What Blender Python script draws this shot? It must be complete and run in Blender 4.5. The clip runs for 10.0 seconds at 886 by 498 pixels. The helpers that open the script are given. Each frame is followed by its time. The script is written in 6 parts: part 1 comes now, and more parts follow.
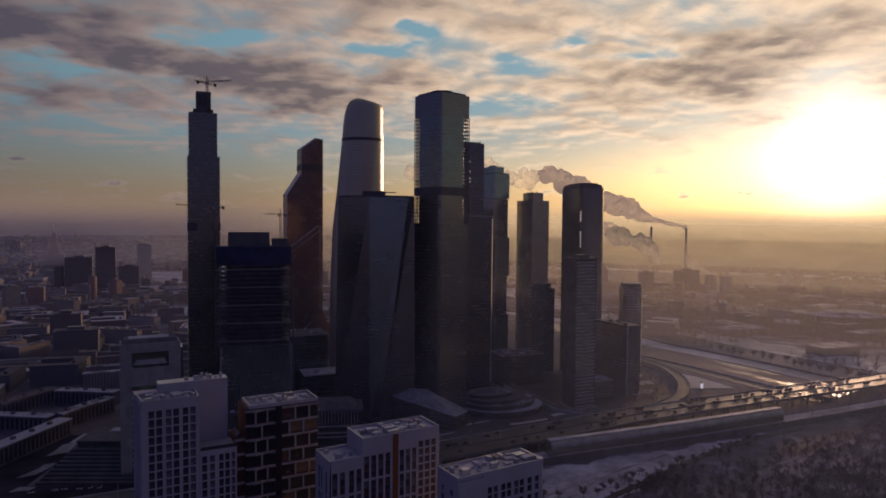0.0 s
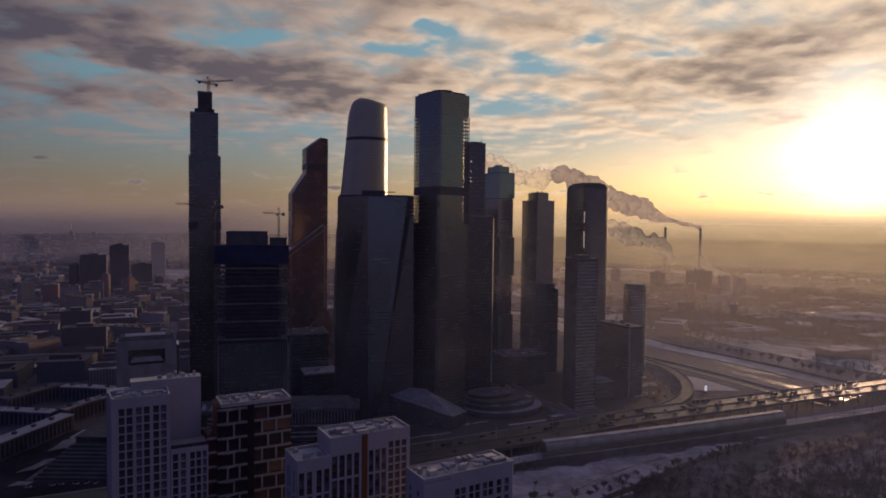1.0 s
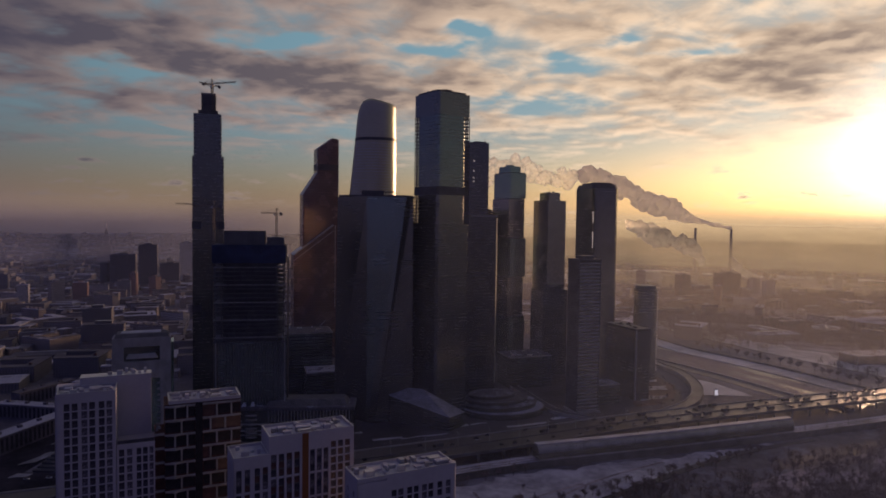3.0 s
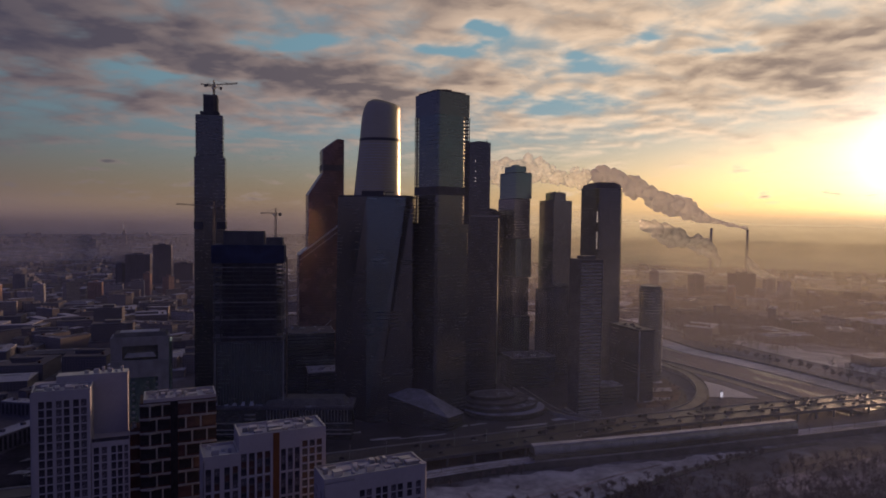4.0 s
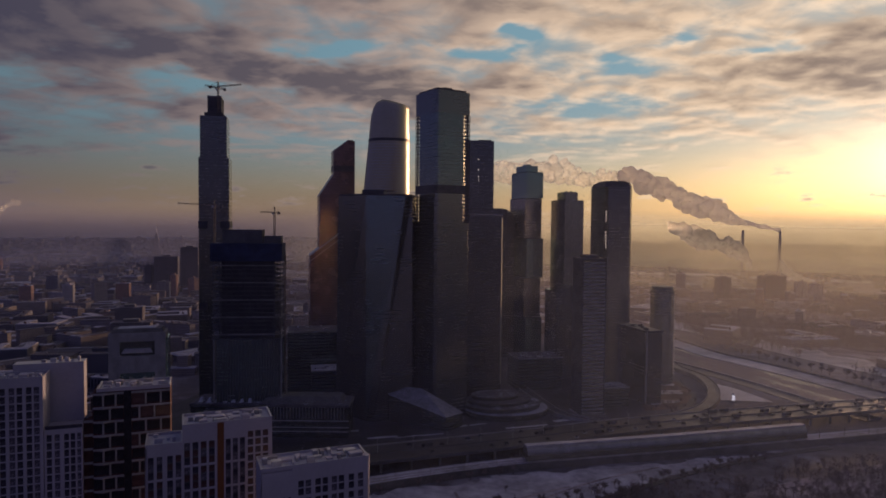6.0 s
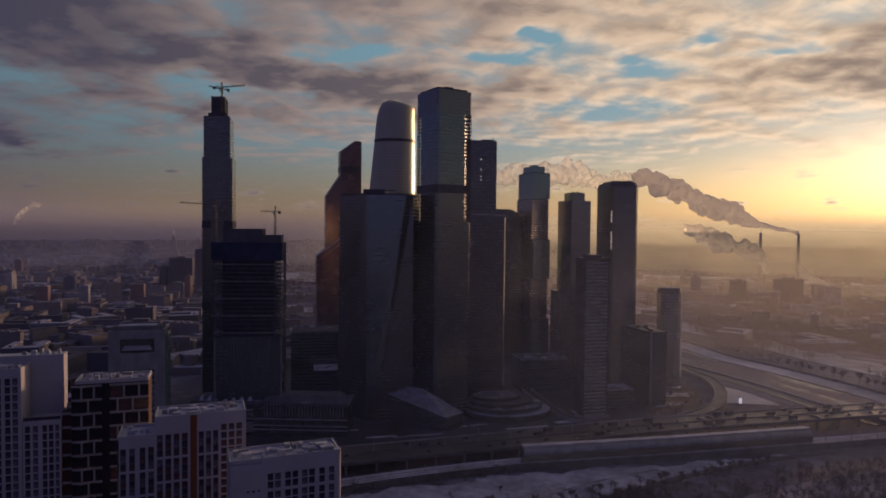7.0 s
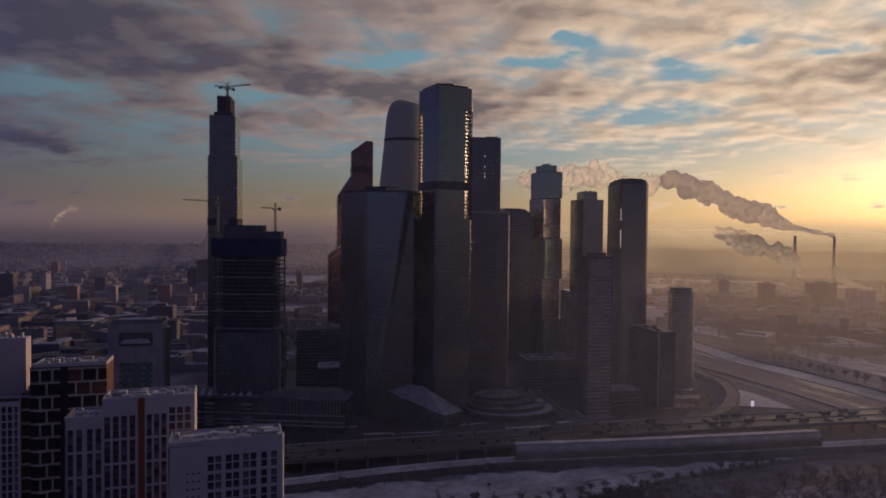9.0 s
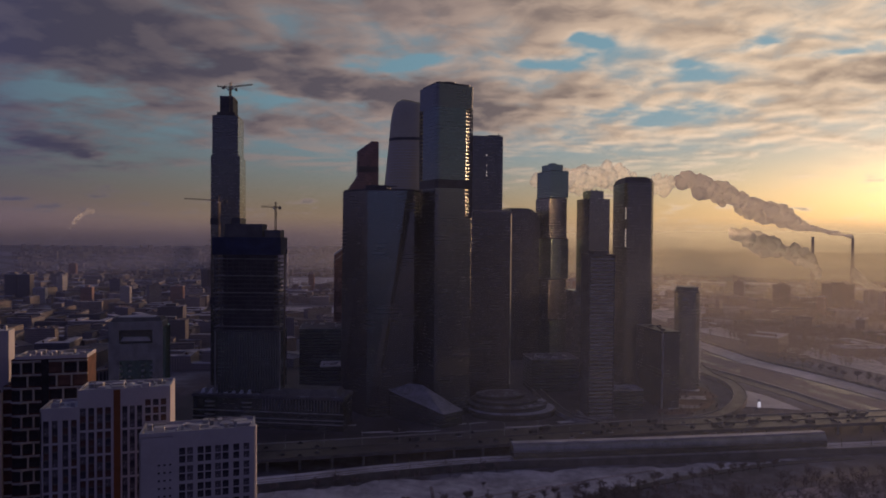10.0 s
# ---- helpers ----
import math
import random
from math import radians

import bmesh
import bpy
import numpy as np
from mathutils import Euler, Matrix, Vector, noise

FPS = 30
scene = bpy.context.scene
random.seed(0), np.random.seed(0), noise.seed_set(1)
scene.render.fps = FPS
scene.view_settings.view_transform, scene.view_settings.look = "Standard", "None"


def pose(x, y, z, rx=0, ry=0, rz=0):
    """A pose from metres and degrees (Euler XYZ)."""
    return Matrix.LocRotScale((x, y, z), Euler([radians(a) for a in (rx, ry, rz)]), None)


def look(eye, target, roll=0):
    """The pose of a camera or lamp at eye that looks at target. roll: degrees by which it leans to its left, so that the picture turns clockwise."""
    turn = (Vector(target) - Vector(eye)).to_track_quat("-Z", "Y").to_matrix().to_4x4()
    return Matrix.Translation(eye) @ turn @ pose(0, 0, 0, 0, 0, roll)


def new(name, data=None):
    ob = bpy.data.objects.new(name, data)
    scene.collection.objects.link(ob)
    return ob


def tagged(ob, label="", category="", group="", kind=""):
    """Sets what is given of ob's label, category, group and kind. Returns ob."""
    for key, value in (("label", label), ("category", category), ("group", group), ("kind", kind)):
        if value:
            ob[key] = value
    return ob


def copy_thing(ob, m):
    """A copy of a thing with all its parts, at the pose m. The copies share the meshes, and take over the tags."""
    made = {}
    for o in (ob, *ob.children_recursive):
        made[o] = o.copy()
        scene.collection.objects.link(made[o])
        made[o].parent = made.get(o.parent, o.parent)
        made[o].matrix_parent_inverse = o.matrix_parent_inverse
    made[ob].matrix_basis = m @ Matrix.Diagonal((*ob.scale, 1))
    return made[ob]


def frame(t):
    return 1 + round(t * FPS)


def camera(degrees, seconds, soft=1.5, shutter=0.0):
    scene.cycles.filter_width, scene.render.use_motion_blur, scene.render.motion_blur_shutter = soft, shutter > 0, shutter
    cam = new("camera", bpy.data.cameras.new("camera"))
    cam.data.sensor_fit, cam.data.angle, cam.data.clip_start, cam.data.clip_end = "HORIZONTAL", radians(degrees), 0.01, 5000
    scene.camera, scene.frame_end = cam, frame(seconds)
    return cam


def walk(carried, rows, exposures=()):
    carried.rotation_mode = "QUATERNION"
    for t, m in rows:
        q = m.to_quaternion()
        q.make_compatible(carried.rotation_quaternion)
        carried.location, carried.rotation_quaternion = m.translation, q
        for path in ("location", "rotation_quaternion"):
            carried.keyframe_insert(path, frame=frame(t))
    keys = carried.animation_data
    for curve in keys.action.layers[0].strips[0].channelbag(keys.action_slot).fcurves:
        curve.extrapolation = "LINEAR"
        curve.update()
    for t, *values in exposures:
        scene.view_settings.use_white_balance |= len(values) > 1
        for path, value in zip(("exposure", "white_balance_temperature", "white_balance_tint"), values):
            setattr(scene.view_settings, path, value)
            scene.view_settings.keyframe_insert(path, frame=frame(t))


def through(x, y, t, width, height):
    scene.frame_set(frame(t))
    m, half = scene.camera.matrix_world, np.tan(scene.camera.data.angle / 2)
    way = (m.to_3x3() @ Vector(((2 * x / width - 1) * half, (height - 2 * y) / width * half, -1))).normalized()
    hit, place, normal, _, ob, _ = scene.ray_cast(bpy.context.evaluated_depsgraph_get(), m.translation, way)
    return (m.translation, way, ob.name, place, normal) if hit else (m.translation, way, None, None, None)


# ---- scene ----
cam = camera(68.1, 10.0, soft=1.75)
EXPOSURES = [(0, 0.34, 6430, 21), (10, 0.24, 6430, 21)]
PATH = [
    (0, (-27.911, -1.208, 214.9), (-27.857, 0.79, 214.816), 0.5),
    (0.5, (-18.709, -1.085, 215.486), (-18.679, 0.913, 215.399), 0.6),
    (1, (-9.112, -0.73, 215.614), (-9.108, 1.268, 215.527), 0.7),
    (1.5, (0.366, -0.403, 215.762), (0.344, 1.595, 215.674), 0.7),
    (2, (9.637, 0.492, 215.696), (9.59, 2.489, 215.607), 0.8),
    (2.5, (18.813, 1.564, 215.374), (18.74, 3.561, 215.287), 0.8),
    (4, (47.053, 4.739, 215.413), (46.901, 6.731, 215.327), 0.7),
    (4.5, (56.251, 6.185, 215.218), (56.073, 8.176, 215.133), 0.7),
    (5, (65.153, 7.853, 213.852), (64.95, 9.841, 213.77), 0.7),
    (5.5, (73.947, 9.594, 211.919), (73.719, 11.58, 211.84), 0.6),
    (7, (101.054, 15.447, 206.033), (100.745, 17.422, 205.968), 0.6),
    (7.5, (109.677, 17.68, 204.053), (109.342, 19.651, 203.992), 0.6),
    (8, (118.737, 19.608, 202.108), (118.376, 21.574, 202.051), 0.6),
    (8.5, (127.068, 22.457, 199.938), (126.682, 24.419, 199.885), 0.6),
    (9, (135.747, 25.207, 197.853), (135.336, 27.164, 197.802), 0.6),
    (9.5, (144.263, 27.967, 195.877), (143.827, 29.918, 195.83), 0.5),
    (10, (152.318, 30.985, 193.506), (151.857, 32.931, 193.463), 0.5),
]
walk(cam, [(t, look(eye, target, roll)) for t, eye, target, roll in PATH], EXPOSURES)

# ---- light ----
SUN_AZ, SUN_EL = radians(32.5), radians(5.6)
SUN_DIR = Vector((math.sin(SUN_AZ) * math.cos(SUN_EL), math.cos(SUN_AZ) * math.cos(SUN_EL), math.sin(SUN_EL)))


class Nodes:
    """Short hand for building node trees."""

    def __init__(self, tree):
        self.tree = tree
        tree.nodes.clear()

    def add(self, kind):
        return self.tree.nodes.new(kind)

    def put(self, socket, value):
        if isinstance(value, bpy.types.NodeSocket):
            self.tree.links.new(value, socket)
        elif value is not None:
            if socket.type in ("RGBA",) and len(value) == 3:
                value = (*value, 1)
            socket.default_value = value

    def math(self, op, a, b=None, c=None, clamp=False):
        node = self.add("ShaderNodeMath")
        node.operation, node.use_clamp = op, clamp
        for i, v in enumerate((a, b, c)):
            self.put(node.inputs[i], v)
        return node.outputs[0]

    def vec(self, op, a, b=None):
        node = self.add("ShaderNodeVectorMath")
        node.operation = op
        self.put(node.inputs[0], a)
        self.put(node.inputs[1], b)
        return node.outputs["Value"] if op in ("DOT_PRODUCT", "LENGTH") else node.outputs[0]

    def mix(self, fac, a, b, mode="MIX"):
        node = self.add("ShaderNodeMix")
        node.data_type, node.blend_type, node.clamp_factor = "RGBA", mode, True
        self.put(node.inputs[0], fac)
        self.put(node.inputs[6], a)
        self.put(node.inputs[7], b)
        return node.outputs[2]

    def ramp(self, value, *stops):
        """Smooth map from (x0, y0) to (x1, y1), clamped."""
        (x0, y0), (x1, y1) = stops
        node = self.add("ShaderNodeMapRange")
        node.interpolation_type = "SMOOTHSTEP"
        self.put(node.inputs[0], value)
        for i, v in enumerate((x0, x1, y0, y1)):
            node.inputs[i + 1].default_value = v
        return node.outputs[0]

    def noise(self, vector, scale, detail=4.0, rough=0.55, distort=0.0):
        node = self.add("ShaderNodeTexNoise")
        self.put(node.inputs["Vector"], vector)
        node.inputs["Scale"].default_value = scale
        node.inputs["Detail"].default_value = detail
        node.inputs["Roughness"].default_value = rough
        node.inputs["Distortion"].default_value = distort
        return node.outputs["Fac"]

    def xyz(self, vector):
        node = self.add("ShaderNodeSeparateXYZ")
        self.put(node.inputs[0], vector)
        return node.outputs

    def join(self, x, y, z):
        node = self.add("ShaderNodeCombineXYZ")
        for i, v in enumerate((x, y, z)):
            self.put(node.inputs[i], v)
        return node.outputs[0]


# banks and gaps of the cloud sheet: azimuth, elevation, half width, half height in degrees, and how much cloud they add
BANKS = (
    (-1.4, 16.3, 2.2, 0.8, -0.34), (-5.2, 14.6, 2.2, 0.6, -0.22), (-17.6, 14.6, 3.6, 0.8, -0.34),
    (12.3, 15.3, 2.2, 0.6, -0.22), (17.2, 13.7, 2.4, 0.5, -0.22), (8.0, 13.2, 2.6, 0.6, -0.20),
    (-30.5, 11.4, 4.5, 0.9, -0.28), (-42.0, 10.2, 4.5, 1.2, -0.28), (4.5, 9.6, 4.0, 0.6, -0.20),
    (-28.0, 13.6, 7.0, 1.3, 0.12), (-20.0, 12.0, 9.0, 1.0, 0.14), (-10.0, 10.4, 5.0, 1.3, 0.12),
    (-43.0, 15.0, 9.0, 3.0, 0.16), (-43.0, 6.4, 5.0, 1.1, 0.20), (25.0, 12.6, 7.0, 2.2, 0.12),
)


def make_world():
    world = bpy.data.worlds.new("sky")
    scene.world = world
    world.use_nodes = True
    n = Nodes(world.node_tree)
    way = n.vec("NORMALIZE", n.add("ShaderNodeTexCoord").outputs["Generated"])
    x, y, z = n.xyz(way)
    toward = n.vec("DOT_PRODUCT", way, tuple(SUN_DIR))
    near_sun = n.ramp(toward, (0.62, 0.0), (1.0, 1.0))
    half_sky = n.ramp(toward, (0.0, 0.0), (0.97, 1.0))
    cloud_sky = n.ramp(toward, (0.18, 0.0), (0.93, 1.0))
    side_sky = n.ramp(toward, (-0.1, 0.0), (0.32, 1.0))
    up = n.math("MAXIMUM", z, 0.0)
    # clear air
    sky = n.add("ShaderNodeTexSky")
    sky.sky_type, sky.sun_disc = "NISHITA", False
    sky.sun_elevation, sky.sun_rotation = SUN_EL, SUN_AZ
    sky.air_density, sky.dust_density, sky.ozone_density = 1.0, 1.5, 2.0
    clear = n.mix(1.0, sky.outputs[0], n.mix(half_sky, (0.03, 0.03, 0.035), (SKY_GAIN, SKY_GAIN, SKY_GAIN)), "MULTIPLY")
    clear = n.mix(n.ramp(z, (0.02, 0.05), (0.19, 0.85)), clear, n.mix(half_sky, n.mix(side_sky, (0.048, 0.060, 0.168), (0.085, 0.150, 0.170)), (0.150, 0.300, 0.345)))
    # haze over the horizon
    haze_colour = n.mix(near_sun, (0.225, 0.165, 0.118), (0.60, 0.42, 0.21))
    haze_colour = n.mix(n.ramp(toward, (-0.25, 0.0), (0.55, 1.0)), (0.070, 0.058, 0.165), haze_colour)
    clear = n.mix(n.math("POWER", 2.718, n.math("MULTIPLY", up, -16.0)), clear, haze_colour)
    # cloud sheet, seen in perspective
    flat = n.math("ADD", up, 0.13)
    plane = n.join(n.math("DIVIDE", x, flat), n.math("DIVIDE", y, flat), 0.0)
    ahead = (math.sin(SUN_AZ), math.cos(SUN_AZ), 0.0)

    def heap(shift):
        """Height of the cloud sheet, read a step towards the sun."""
        at = n.vec("ADD", plane, (3.1 + shift * ahead[0], 7.7 + shift * ahead[1], 0.0))
        return n.math("ADD", n.math("MULTIPLY", n.noise(at, 1.9, 3.0, 0.5), 0.55), n.math("MULTIPLY", n.noise(at, 5.2, 4.0, 0.52, 0.35), 0.45))

    puffs, lit = heap(0.0), heap(0.075)
    # the banks, with ragged outlines
    stray = n.add("ShaderNodeTexNoise")
    n.put(stray.inputs["Vector"], plane)
    stray.inputs["Scale"].default_value, stray.inputs["Detail"].default_value = 3.4, 4.0
    sx, sy, _ = n.xyz(n.vec("SUBTRACT", stray.outputs["Color"], (0.5, 0.5, 0.5)))
    azimuth = n.math("ADD", n.math("MULTIPLY", n.math("ARCTAN2", x, y), 57.296), n.math("MULTIPLY", sx, 14.0))
    height = n.math("ADD", n.math("MULTIPLY", n.math("ARCSINE", z), 57.296), n.math("MULTIPLY", sy, 4.5))
    banks = 0.0
    for a, e, wide_a, wide_e, more in BANKS:
        u, v = n.math("DIVIDE", n.math("SUBTRACT", azimuth, a), wide_a), n.math("DIVIDE", n.math("SUBTRACT", height, e), wide_e)
        far = n.math("ADD", n.math("MULTIPLY", u, u), n.math("MULTIPLY", v, v))
        banks = n.math("ADD", banks, n.math("MULTIPLY", n.math("POWER", 2.718, n.math("MULTIPLY", far, -1.0)), more))
    cover = n.math("ADD", puffs, banks)
    threshold = n.math("ADD", n.ramp(height, (3.0, 0.68), (11.5, 0.40)), 0.0)
    over = n.math("SUBTRACT", cover, threshold)
    mask = n.ramp(over, (-0.15, 0.0), (0.15, 1.0))
    rim = n.ramp(n.math("SUBTRACT", puffs, lit), (-0.11, 0.0), (0.12, 1.0))
    thick = n.ramp(over, (0.02, 1.0), (0.24, 0.0))
    dark_side = n.mix(cloud_sky, n.mix(side_sky, (0.036, 0.042, 0.118), (0.046, 0.045, 0.066)), n.mix(near_sun, (0.116, 0.102, 0.102), (0.205, 0.160, 0.122)))
    bright_side = n.mix(cloud_sky, n.mix(side_sky, (0.060, 0.064, 0.145), (0.108, 0.097, 0.104)), n.mix(near_sun, (0.39, 0.305, 0.24), (0.85, 0.665, 0.43)))
    shine = n.math("ADD", n.math("MULTIPLY", rim, 0.62), n.math("MULTIPLY", thick, 0.42))
    shine = n.math("SUBTRACT", shine, n.math("MULTIPLY", n.math("MAXIMUM", banks, 0.0), 2.4), clamp=True)
    colour = n.mix(mask, clear, n.mix(shine, dark_side, bright_side))
    # thin streaks below the sheet
    streak = n.noise(n.join(n.math("MULTIPLY", x, 5.0), n.math("MULTIPLY", y, 5.0), n.math("MULTIPLY", z, 46.0)), 1.0, 5.0, 0.55, 0.4)
    zone = n.math("MULTIPLY", n.ramp(z, (0.07, 0.0), (0.11, 1.0)), n.ramp(z, (0.19, 0.0), (0.15, 1.0)))
    colour = n.mix(n.math("MULTIPLY", n.math("MULTIPLY", n.ramp(streak, (0.54, 0.0), (0.66, 0.7)), zone), n.math("SUBTRACT", 1.0, mask)), colour, bright_side)
    # small low clouds far off
    tuft = n.noise(n.join(n.math("MULTIPLY", x, 16.0), n.math("MULTIPLY", y, 16.0), n.math("MULTIPLY", z, 60.0)), 1.0, 5.0, 0.55)
    belt = n.math("MULTIPLY", n.ramp(z, (0.015, 0.0), (0.035, 1.0)), n.ramp(z, (0.12, 0.0), (0.06, 1.0)))
    low_mask = n.math("MULTIPLY", n.ramp(tuft, (0.56, 0.0), (0.68, 0.8)), belt)
    colour = n.mix(low_mask, colour, n.mix(n.ramp(tuft, (0.60, 0.0), (0.74, 1.0)), bright_side, dark_side))
    # glare of the low sun in thin cloud
    positive = n.math("MAXIMUM", toward, 0.0)
    wide = n.math("MULTIPLY", n.math("POWER", positive, 36.0), 0.085)
    core = n.math("MULTIPLY", n.math("POWER", positive, 400.0), 1.15)
    glare = n.math("ADD", wide, core)
    colour = n.mix(1.0, colour, n.mix(1.0, (1.0, 0.86, 0.66), n.join(glare, glare, glare), "MULTIPLY"), "ADD")
    back = n.add("ShaderNodeBackground")
    n.put(back.inputs[0], colour)
    back.inputs[1].default_value = 1.0
    n.put(n.add("ShaderNodeOutputWorld").inputs[0], back.outputs[0])


SKY_GAIN = 0.072
make_world()

sun = new("sun", bpy.data.lights.new("sun", "SUN"))
sun.data.energy, sun.data.angle, sun.data.color = 1.85, radians(6.0), (1.0, 0.63, 0.36)
sun.matrix_world = look((0, 0, 500), Vector((0, 0, 500)) - SUN_DIR)

# ---- materials ----


def principled(name):
    m = bpy.data.materials.new(name)
    m.use_nodes = True
    n = Nodes(m.node_tree)
    shader = n.add("ShaderNodeBsdfPrincipled")
    n.put(n.add("ShaderNodeOutputMaterial").inputs[0], shader.outputs[0])
    return m, n, shader


def surface(name, colour, rough=0.7, vary=0.25, scale=0.08, fine=1.5, bump=0.0, metal=0.0, spec=0.4):
    """A plain material whose colour drifts at two scales, with grain."""
    m, n, s = principled(name)
    at = n.add("ShaderNodeTexCoord").outputs["Object"]
    big, small = n.noise(at, scale, 3.0), n.noise(at, fine, 5.0, 0.65)
    tone = n.math("ADD", n.math("MULTIPLY", big, 0.6), n.math("MULTIPLY", small, 0.4))
    low, high = [c * (1 - vary) for c in colour], [min(1, c * (1 + vary)) for c in colour]
    n.put(s.inputs["Base Color"], n.mix(n.ramp(tone, (0.32, 0.0), (0.68, 1.0)), low, high))
    n.put(s.inputs["Roughness"], n.ramp(small, (0.2, max(0.03, rough - 0.12)), (0.8, min(1, rough + 0.12))))
    s.inputs["Metallic"].default_value = metal
    s.inputs["Specular IOR Level"].default_value = spec
    if bump:
        b = n.add("ShaderNodeBump")
        b.inputs["Strength"].default_value, b.inputs["Distance"].default_value = 0.6, bump
        n.put(b.inputs["Height"], small)
        n.put(s.inputs["Normal"], b.outputs[0])
    return m


def curtain_wall(name, colour, pane=(1.5, 4.0), rough=0.16, metal=0.75, tilt=0.006, joint=0.16, vary=0.22):
    """Coated glazing in panes: each pane leans and tints a little differently, with soft darker joints at the floors."""
    m, n, s = principled(name)
    at = n.add("ShaderNodeTexCoord").outputs["Object"]
    x, y, z = n.xyz(at)
    u, v = n.math("DIVIDE", n.math("ADD", x, y), pane[0]), n.math("DIVIDE", z, pane[1])
    cell = n.join(n.math("FLOOR", u), n.math("FLOOR", v), n.math("FLOOR", n.math("DIVIDE", n.math("SUBTRACT", x, y), 3 * pane[0])))
    white = n.add("ShaderNodeTexWhiteNoise")
    white.noise_dimensions = "3D"
    n.put(white.inputs[0], cell)
    floor_line = n.math("LESS_THAN", n.math("FRACT", v), joint)
    # groups of floors and bays differ too: blinds, lights, coating batches
    group = n.join(n.math("FLOOR", n.math("DIVIDE", u, 6.0)), n.math("FLOOR", n.math("DIVIDE", v, 4.0)), 0.0)
    batch = n.add("ShaderNodeTexWhiteNoise")
    batch.noise_dimensions = "3D"
    n.put(batch.inputs[0], group)
    # Broad blotches put soft reflections into the glass colour.
    broad = n.noise(at, 0.018, 4.0)
    tone = n.math("ADD", n.math("ADD", n.math("MULTIPLY", white.outputs[0], 0.22), n.math("MULTIPLY", batch.outputs[0], 0.18)), n.math("MULTIPLY", broad, 0.6))
    low, high = [c * (1 - vary) for c in colour], [min(1, c * (1 + vary)) for c in colour]
    glass = n.mix(tone, low, high)
    n.put(s.inputs["Base Color"], n.mix(floor_line, glass, [c * 0.93 for c in colour]))
    n.put(s.inputs["Roughness"], n.math("ADD", n.math("MULTIPLY", floor_line, 0.04), n.ramp(n.noise(at, 0.05, 3.0), (0.3, rough), (0.7, rough + 0.1))))
    s.inputs["Metallic"].default_value = metal
    s.inputs["Specular IOR Level"].default_value = 0.8
    lean = n.vec("MULTIPLY", n.vec("SUBTRACT", white.outputs[1], (0.5, 0.5, 0.5)), (tilt * 2, tilt * 2, tilt * 2))
    face = n.add("ShaderNodeNewGeometry").outputs["Normal"]
    n.put(s.inputs["Normal"], n.vec("NORMALIZE", n.vec("ADD", face, lean)))
    return m


def snow_ground(name):
    """City ground in winter: trodden snow, bare woods and dark lots, at several scales."""
    m, n, s = principled(name)
    at = n.add("ShaderNodeTexCoord").outputs["Object"]
    x, y, z = n.xyz(at)
    squeezed = n.join(x, n.math("MULTIPLY", y, 1.0), z)
    wide = n.noise(squeezed, 0.0022, 5.0, 0.6, 0.6)
    lots = n.noise(at, 0.011, 4.0, 0.6)
    grain = n.noise(at, 0.08, 6.0, 0.7)
    mixed = n.math("ADD", n.math("ADD", n.math("MULTIPLY", wide, 0.45), n.math("MULTIPLY", lots, 0.35)), n.math("MULTIPLY", grain, 0.30))
    bare = n.ramp(mixed, (0.50, 0.0), (0.62, 1.0))
    dark = n.mix(grain, (0.062, 0.056, 0.072), (0.12, 0.108, 0.13))
    snow = n.mix(lots, (0.13, 0.124, 0.165), (0.24, 0.235, 0.30))
    n.put(s.inputs["Base Color"], n.mix(bare, dark, snow))
    n.put(s.inputs["Roughness"], n.ramp(grain, (0.3, 0.75), (0.7, 0.95)))
    s.inputs["Specular IOR Level"].default_value = 0.12
    b = n.add("ShaderNodeBump")
    b.inputs["Strength"].default_value, b.inputs["Distance"].default_value = 0.5, 0.6
    n.put(b.inputs["Height"], grain)
    n.put(s.inputs["Normal"], b.outputs[0])
    return m


def patchy_roof(name):
    """Dark roofing with snow lying in patches, more on some roofs than on others."""
    m, n, s = principled(name)
    at = n.add("ShaderNodeTexCoord").outputs["Object"]
    own = n.add("ShaderNodeObjectInfo").outputs["Random"]
    island = n.add("ShaderNodeNewGeometry").outputs["Random Per Island"]
    share = n.math("FRACT", n.math("ADD", own, island))
    drift, grain = n.noise(at, 0.05, 4.0, 0.6), n.noise(at, 0.4, 5.0, 0.65)
    amount = n.math("ADD", n.math("ADD", n.math("MULTIPLY", drift, 0.7), n.math("MULTIPLY", grain, 0.3)), n.math("MULTIPLY", n.math("SUBTRACT", share, 0.5), 0.45))
    lying = n.ramp(amount, (0.46, 0.0), (0.62, 1.0))
    n.put(s.inputs["Base Color"], n.mix(lying, n.mix(grain, (0.060, 0.055, 0.068), (0.12, 0.112, 0.135)), n.mix(grain, (0.26, 0.26, 0.33), (0.42, 0.42, 0.50))))
    s.inputs["Roughness"].default_value, s.inputs["Specular IOR Level"].default_value = 0.85, 0.2
    return m


